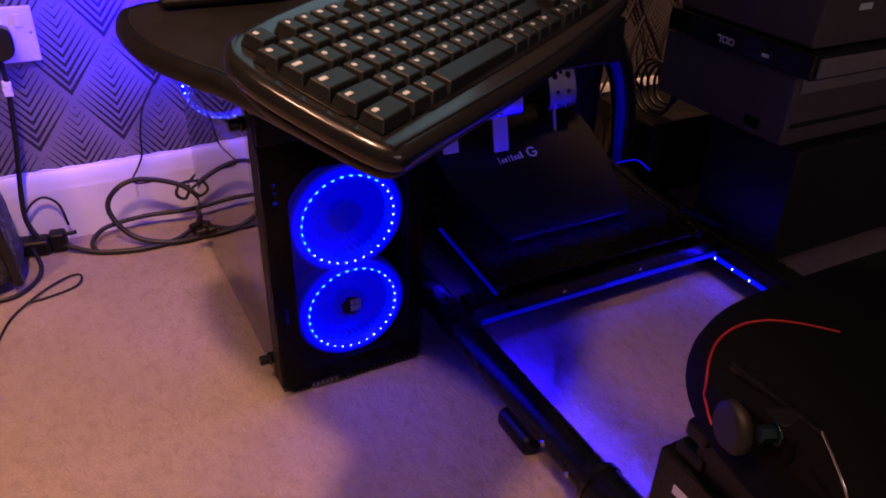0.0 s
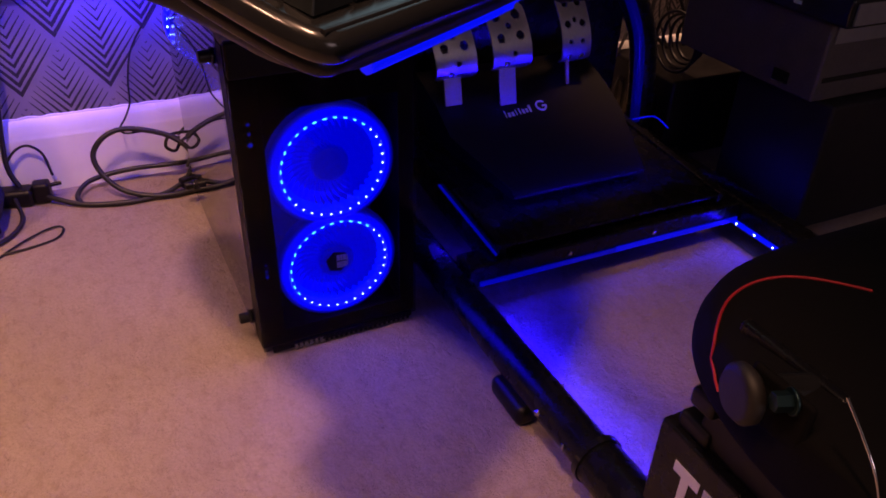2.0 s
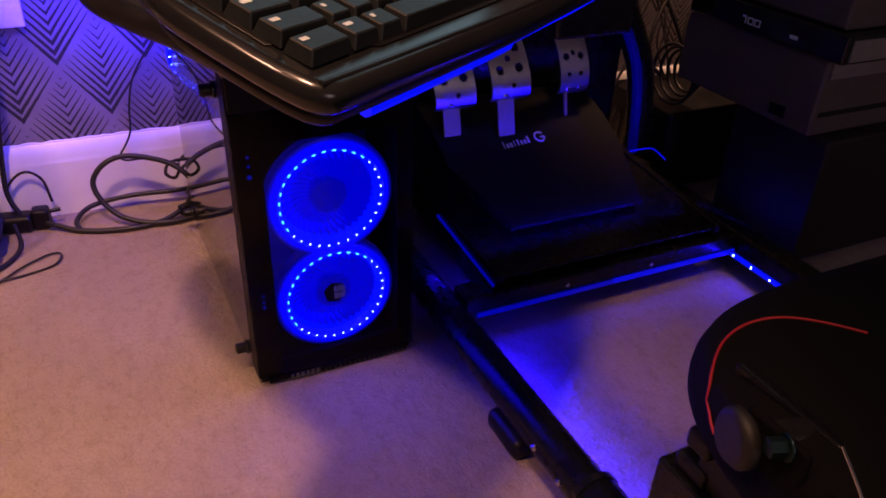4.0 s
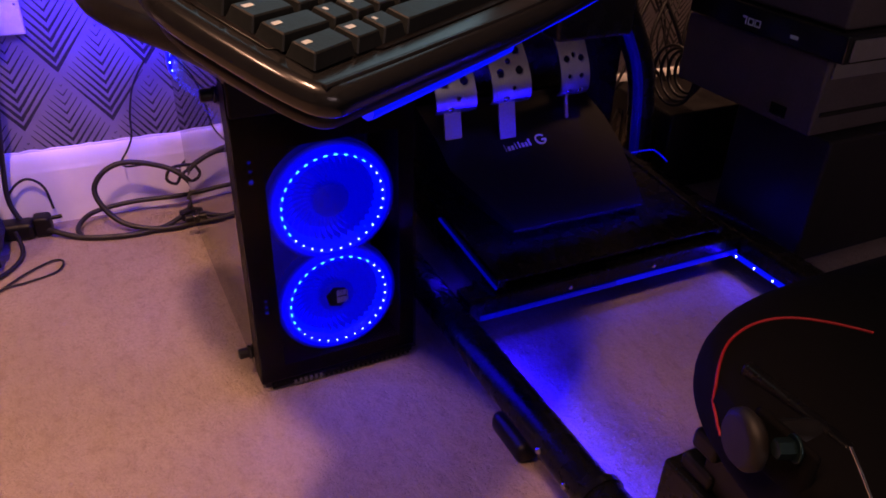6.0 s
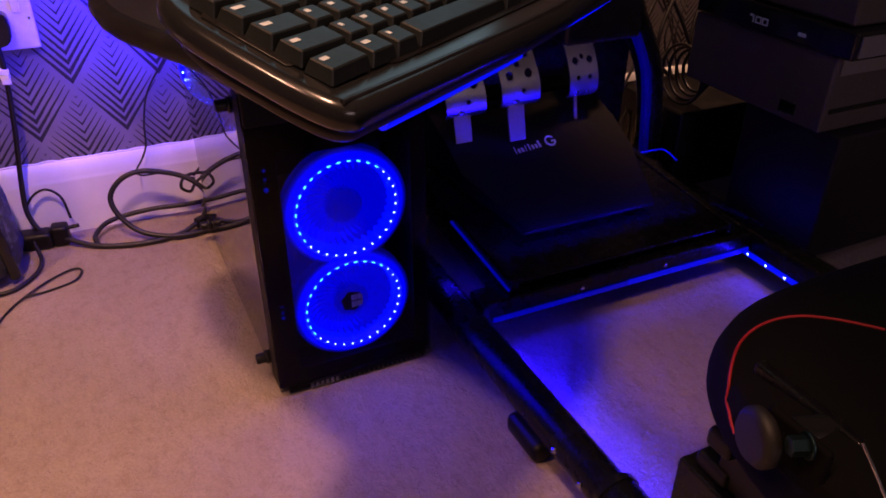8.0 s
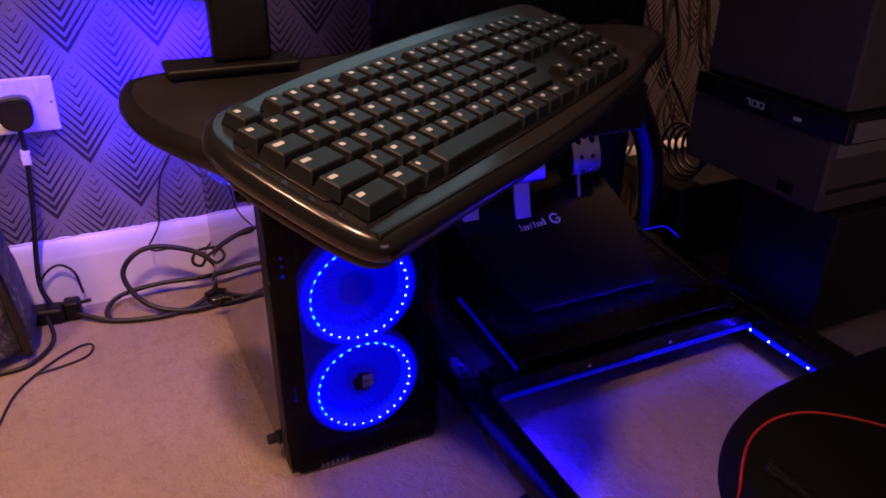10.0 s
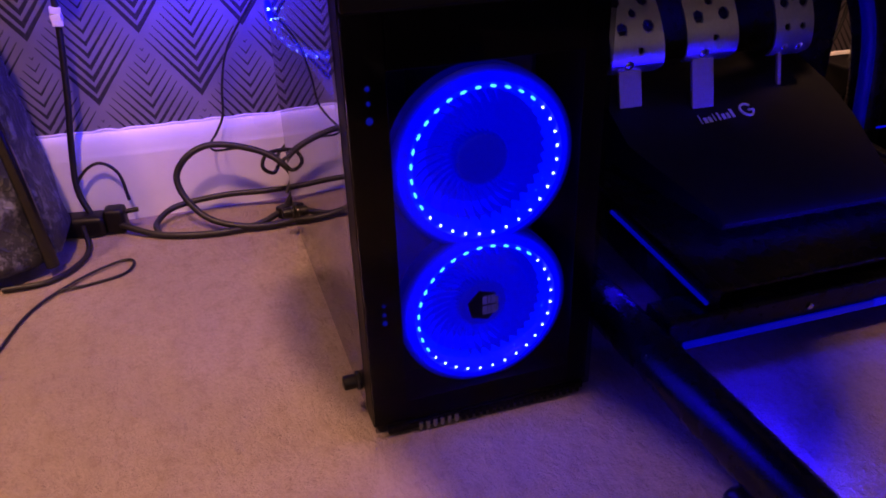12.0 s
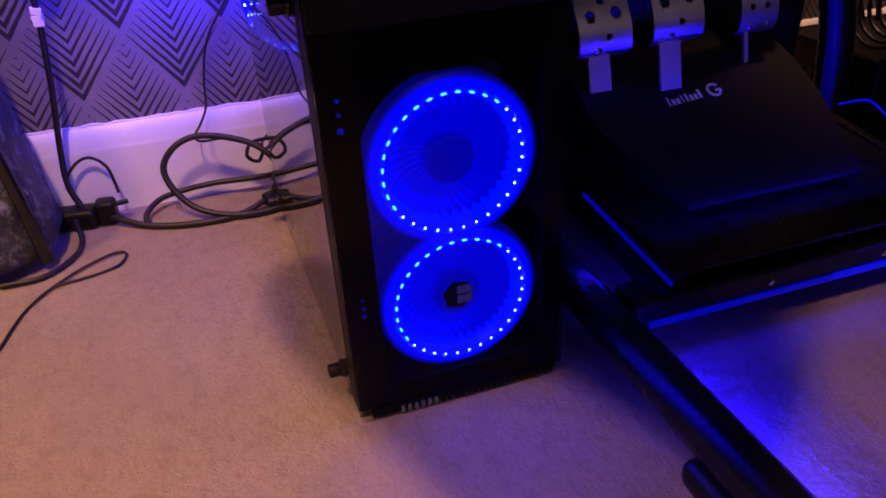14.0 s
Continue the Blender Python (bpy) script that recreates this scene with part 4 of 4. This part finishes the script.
# ---- stacked equipment beside the rig ----
def equipment():
    sub = thing("floor_speaker", "black box speaker standing on the carpet beside the rig", "speaker", at=(1.05, 0.05, 0))
    part("cabinet", box((0.875, -0.045, 0.012), (1.25, 0.15, 0.231), 0.006), M_SPEAKER, sub)
    for x, y in ((0.89, -0.03), (1.23, -0.03), (0.89, 0.13), (1.23, 0.13)):
        part("foot", rod((x, y, 0), (x, y, 0.013), 0.01, 12), M_BLACK, sub)
    mid = thing("equipment_case", "charcoal equipment case with a small side slot on the speaker", "equipment case", at=(1.05, 0.12, 0.2315))
    body = part("body", box((0.85, -0.02, 0.2315), (1.3, 0.28, 0.352), 0.005), M_BOX, mid)
    part("slot_frame", box((0.8485, 0.03, 0.243), (0.8505, 0.062, 0.262), 0.001), M_GLOSS, body)
    part("slot_lip", box((0.847, 0.031, 0.2425), (0.8488, 0.061, 0.2442), 0.0004), M_CHROME, body)
    part("front_band", box((0.86, -0.0235, 0.322), (1.29, -0.0202, 0.348), 0.001), M_SILVER, body, "dull silver band")
    part("front_groove", box((0.86, -0.0222, 0.262), (1.29, -0.0198, 0.27), 0.001), M_GLOSS, body)
    dev = thing("flat_device", "flat black device with pale markings on the equipment case", "electronic device", at=(1.05, 0.12, 0.353))
    b2 = part("body", box((0.838, -0.05, 0.3525), (1.3, 0.27, 0.395), 0.005), M_GLOSS, dev)
    part("front_band", box((0.846, -0.0535, 0.358), (1.29, -0.0502, 0.389), 0.001), M_SILVER, b2, "dull silver band")
    part("mark", box((0.8372, 0.139, 0.373), (0.8378, 0.148, 0.3765)), M_TEALPRINT, b2)
    part("mark", box((0.8372, 0.139, 0.3645), (0.8378, 0.1415, 0.3765)), M_TEALPRINT, b2)
    for y in (0.13, 0.116):
        ring = bmesh.new()
        for a, b in (((0.8372, y - 0.006, 0.3645), (0.8378, y - 0.004, 0.3755)), ((0.8372, y + 0.004, 0.3645), (0.8378, y + 0.006, 0.3755)), ((0.8372, y - 0.004, 0.3645), (0.8378, y + 0.004, 0.3665)), ((0.8372, y - 0.004, 0.3735), (0.8378, y + 0.004, 0.3755))):
            box(a, b, 0, ring)
        part("mark", ring, M_TEALPRINT, b2)
    part("mark", box((0.8372, 0.035, 0.366), (0.8378, 0.05, 0.3715)), M_TEALPRINT, b2)
    top = thing("upper_box", "dark box stacked on the flat device", "box", at=(1.05, 0.12, 0.396))
    b3 = part("body", box((0.85, -0.03, 0.3955), (1.3, 0.26, 0.62), 0.006), M_BOX, top)
    part("mark", box((0.93, -0.0312, 0.45), (0.96, -0.0304, 0.46)), M_TEALPRINT, b3)


equipment()


def floor_clutter():
    # slatted box added to keep the gap behind the rig dark
    u = thing("dark_filler_box", "black box added on the carpet to darken the gap behind the rig", "power supply", at=(0.93, 0.38, 0))
    part("body", box((0.85, 0.27, 0.0), (1.1, 0.47, 0.16), 0.006), M_BLACK, u)
    for i in range(6):
        part("vent_slat", box((0.8485, 0.3 + i * 0.022, 0.05), (0.8505, 0.312 + i * 0.022, 0.12), 0.0008), M_GLOSS, u)
    for k in range(4):
        r = 0.055 - k * 0.006
        pts = [(0.87 + 0.012 * k, 0.31 + r * math.cos(a), 0.165 + 0.058 + r * math.sin(a)) for a in (2 * math.pi * i / 14 for i in range(14))]
        tagged(part("cable_coil", tube(pts + pts[:1], 0.0032, 8, 4), M_CABLE), "coiled black cable hanging on the black box", "cable", "cables behind the rig")
    p = part("paper_tag", box((-0.03, -0.0006, -0.02), (0.03, 0.0006, 0.02), m=pose(0.86, 0.36, 0.19, 10, 20, 35)), M_SOCKET)
    tagged(p, "small cream paper label among the cables", "label")


floor_clutter()


# ---- socket, plug and cables on the wall ----
def socket():
    s = thing("wall_socket", "white double power socket with switches on the wallpaper", "power socket", at=(-0.265, WALL, 0.365))
    x0, x1, z0, z1 = -0.338, -0.192, 0.322, 0.408
    part("plate", box((x0, WALL - 0.01, z0), (x1, WALL - 0.0005, z1), 0.0025), M_SOCKET, s)
    for x in (-0.214, -0.316):
        rocker = part("switch", box((x - 0.006, WALL - 0.0135, 0.378), (x + 0.006, WALL - 0.0095, 0.398), 0.0015), M_SOCKET, s)
    for x in (-0.199, -0.331):
        part("screw", dot((x, WALL - 0.0102, 0.368), 0.0024, flat=0.5), M_CHROME, s)
    for x in (-0.246, -0.284):
        part("socket_hole", box((x - 0.004, WALL - 0.0104, 0.352), (x + 0.004, WALL - 0.0098, 0.356)), M_BLACK, s)


socket()


def plug():
    p = thing("power_plug", "black three-pin plug in the socket, paper tag on its cable", "power plug", at=(-0.25, WALL - 0.02, 0.36))
    bm = prism(rounded([(-0.272, -0.026), (-0.228, -0.026), (-0.224, 0.016), (-0.236, 0.026), (-0.264, 0.026), (-0.276, 0.016)], 2), -0.014, 0.014, 0.004)
    bmesh.ops.transform(bm, matrix=pose(0, WALL - 0.026, 0.36, 90), verts=bm.verts)
    part("body", bm, M_GLOSS, p)
    part("cable", tube([(-0.25, 0.56, 0.336), (-0.25, 0.559, 0.29), (-0.259, 0.558, 0.2), (-0.272, 0.556, 0.11), (-0.275, 0.55, 0.06), (-0.262, 0.54, 0.022)], 0.0042, 12), M_CABLE, p)
    for z, r in ((0.296, 9), (0.288, -6), (0.281, 4)):
        part("tag", box((-0.0065, -0.006, -0.004), (0.0065, 0.006, 0.004), 0.001, m=pose(-0.251, 0.558, z, 0, r, r)), M_SOCKET, p, "crumpled white tag")


plug()


def floor_cables():
    c = thing("extension_adapter", "black plug and inline adapter lying on the carpet by the skirting", "power adapter", at=(-0.25, 0.535, 0))
    part("body", box((-0.045, -0.018, 0.0), (0.02, 0.016, 0.03), 0.008, m=pose(-0.265, 0.538, 0.001, 0, 0, -8)), M_BLACK, c)
    part("plug", box((-0.014, -0.014, 0.0), (0.014, 0.014, 0.036), 0.006, m=pose(-0.234, 0.535, 0.001, 0, 0, -8)), M_BLACK, c)
    part("pin", rod((-0.222, 0.535, 0.028), (-0.203, 0.535, 0.029), 0.0035, 10), M_BLACK, c)
    for name, label, pts, r in (
        ("power_cable", "thick black cable coiled on the carpet", [(-0.23, 0.525, 0.014), (-0.178, 0.49, 0.006), (-0.11, 0.47, 0.006), (-0.05, 0.475, 0.007), (-0.005, 0.497, 0.016), (0.03, 0.52, 0.018), (0.08, 0.535, 0.02)], 0.0046),
        ("power_cable", "thick black cable standing in a loop by the wall", [(0.09, 0.5, 0.012), (0.0, 0.47, 0.008), (-0.06, 0.468, 0.009), (-0.11, 0.49, 0.018), (-0.138, 0.51, 0.045), (-0.145, 0.525, 0.075), (-0.122, 0.53, 0.102), (-0.085, 0.53, 0.11), (-0.03, 0.52, 0.096), (0.0, 0.505, 0.076), (0.01, 0.5, 0.05), (-0.003, 0.498, 0.02)], 0.0046),
        ("power_cable", "black cable in a low arc on the carpet", [(-0.178, 0.488, 0.006), (-0.182, 0.52, 0.01), (-0.155, 0.55, 0.018), (-0.09, 0.555, 0.024), (-0.02, 0.545, 0.026), (0.05, 0.54, 0.03), (0.1, 0.54, 0.04)], 0.0043),
        ("thin_cable", "thin black cable in a small loop by the tower", [(0.09, 0.545, 0.09), (0.04, 0.54, 0.088), (0.0, 0.53, 0.075), (-0.015, 0.52, 0.062), (-0.03, 0.515, 0.075), (-0.02, 0.52, 0.092), (0.01, 0.525, 0.09), (0.016, 0.52, 0.07), (-0.002, 0.505, 0.035)], 0.0028),
        ("thin_cable", "thin black cable bent over the skirting board", [(-0.006, 0.532, 0.085), (0.03, 0.54, 0.112), (0.07, 0.548, 0.128), (0.12, 0.55, 0.14)], 0.0026),
        ("wall_cable", "thin black wire hanging down the wallpaper", [(0.012, 0.574, 0.32), (-0.015, 0.573, 0.285), (-0.052, 0.573, 0.23), (-0.066, 0.572, 0.18), (-0.071, 0.566, 0.14), (-0.083, 0.558, 0.118), (-0.094, 0.552, 0.104), (-0.088, 0.54, 0.098), (-0.05, 0.53, 0.1), (-0.005, 0.51, 0.09)], 0.0017),
        ("wall_cable", "thin black wire arched beside the adapter", [(-0.268, 0.55, 0.025), (-0.277, 0.553, 0.06), (-0.262, 0.556, 0.085), (-0.24, 0.556, 0.094), (-0.22, 0.553, 0.077), (-0.213, 0.545, 0.04)], 0.0022),
        ("thin_cable", "thin black wire curled on the open carpet", [(-0.43, 0.1, 0.003), (-0.36, 0.22, 0.003), (-0.325, 0.335, 0.003), (-0.28, 0.395, 0.004), (-0.232, 0.432, 0.004), (-0.212, 0.428, 0.004), (-0.222, 0.4, 0.003), (-0.262, 0.385, 0.003), (-0.296, 0.378, 0.005)], 0.0017),
        ("thin_cable", "black cable curving from the adapter to the bag", [(-0.275, 0.52, 0.02), (-0.268, 0.48, 0.006), (-0.278, 0.44, 0.005), (-0.31, 0.405, 0.005), (-0.36, 0.4, 0.006)], 0.0034),
    ):
        ob = part(name, tube(pts, r, 10, 10), M_CABLE)
        tagged(ob, label, "cable", "cables by the wall")
    tie = part("cable_tie", box((-0.012, -0.008, -0.009), (0.012, 0.008, 0.009), 0.003, m=pose(-0.008, 0.492, 0.014, 0, 0, 30)), M_BLACK)
    tagged(tie, "black tie round the bundled cables", "cable tie")


floor_cables()


def right_cables():
    rng = random.Random(9)
    for i in range(12):
        x = 0.86 + rng.uniform(0, 0.24)
        pts = [(x, 0.54, 0.5), (x + rng.uniform(-0.05, 0.05), 0.5, 0.36), (x + rng.uniform(-0.1, 0.08), 0.46, 0.24), (x + rng.uniform(-0.08, 0.06), 0.42, 0.1), (x + rng.uniform(-0.14, 0.08), 0.38, 0.02), (x + rng.uniform(-0.1, 0.1), 0.33, 0.008)]
        tagged(part("hanging_cable", tube(pts, rng.choice((0.002, 0.003, 0.0042)), 8, 8), M_CABLE), "black cable hanging behind the equipment", "cable", "cables behind the rig")


right_cables()


def bag():
    b = thing("storage_bag", "black crumpled fabric bag standing on the carpet against the wall", "bag", at=(-0.45, 0.475, 0))
    bm = bmesh.new()
    nu, nv = 72, 48
    grid = []
    for j in range(nv + 1):
        h = j / nv
        row = []
        for i in range(nu):
            t = 2 * math.pi * i / nu
            c, s = math.cos(t), math.sin(t)
            e = 0.55
            cx, cy = math.copysign(abs(c) ** e, c), math.copysign(abs(s) ** e, s)
            swell = (1 - 0.35 * max(0, (0.06 - h) / 0.06) ** 2) * (1 - 0.8 * max(0, (h - 0.92) / 0.08) ** 2)
            p = Vector((-0.449 + 0.165 * cx * swell, 0.475 + 0.085 * cy * swell + 0.1 * (cx * 0.165), 0.004 + 0.46 * h))
            p.x -= 0.06 * h
            d = noise.fractal(p * 16, 1.0, 2.0, 4) * 0.006
            row.append(bm.verts.new(p + Vector((cx, cy, 0)) * d))
        grid.append(row)
    for a, q in zip(grid, grid[1:]):
        for i in range(nu):
            k = (i + 1) % nu
            bm.faces.new((a[i], a[k], q[k], q[i]))
    bm.faces.new(grid[0][::-1])
    bm.faces.new(grid[-1])
    part("body", bm, M_BAG, b)
    part("edge_strap", tube([(-0.302, 0.416, 0.02), (-0.314, 0.414, 0.15), (-0.334, 0.414, 0.3), (-0.352, 0.416, 0.42)], 0.008, 10), M_GLOSS, b, "smooth black edge binding")


bag()
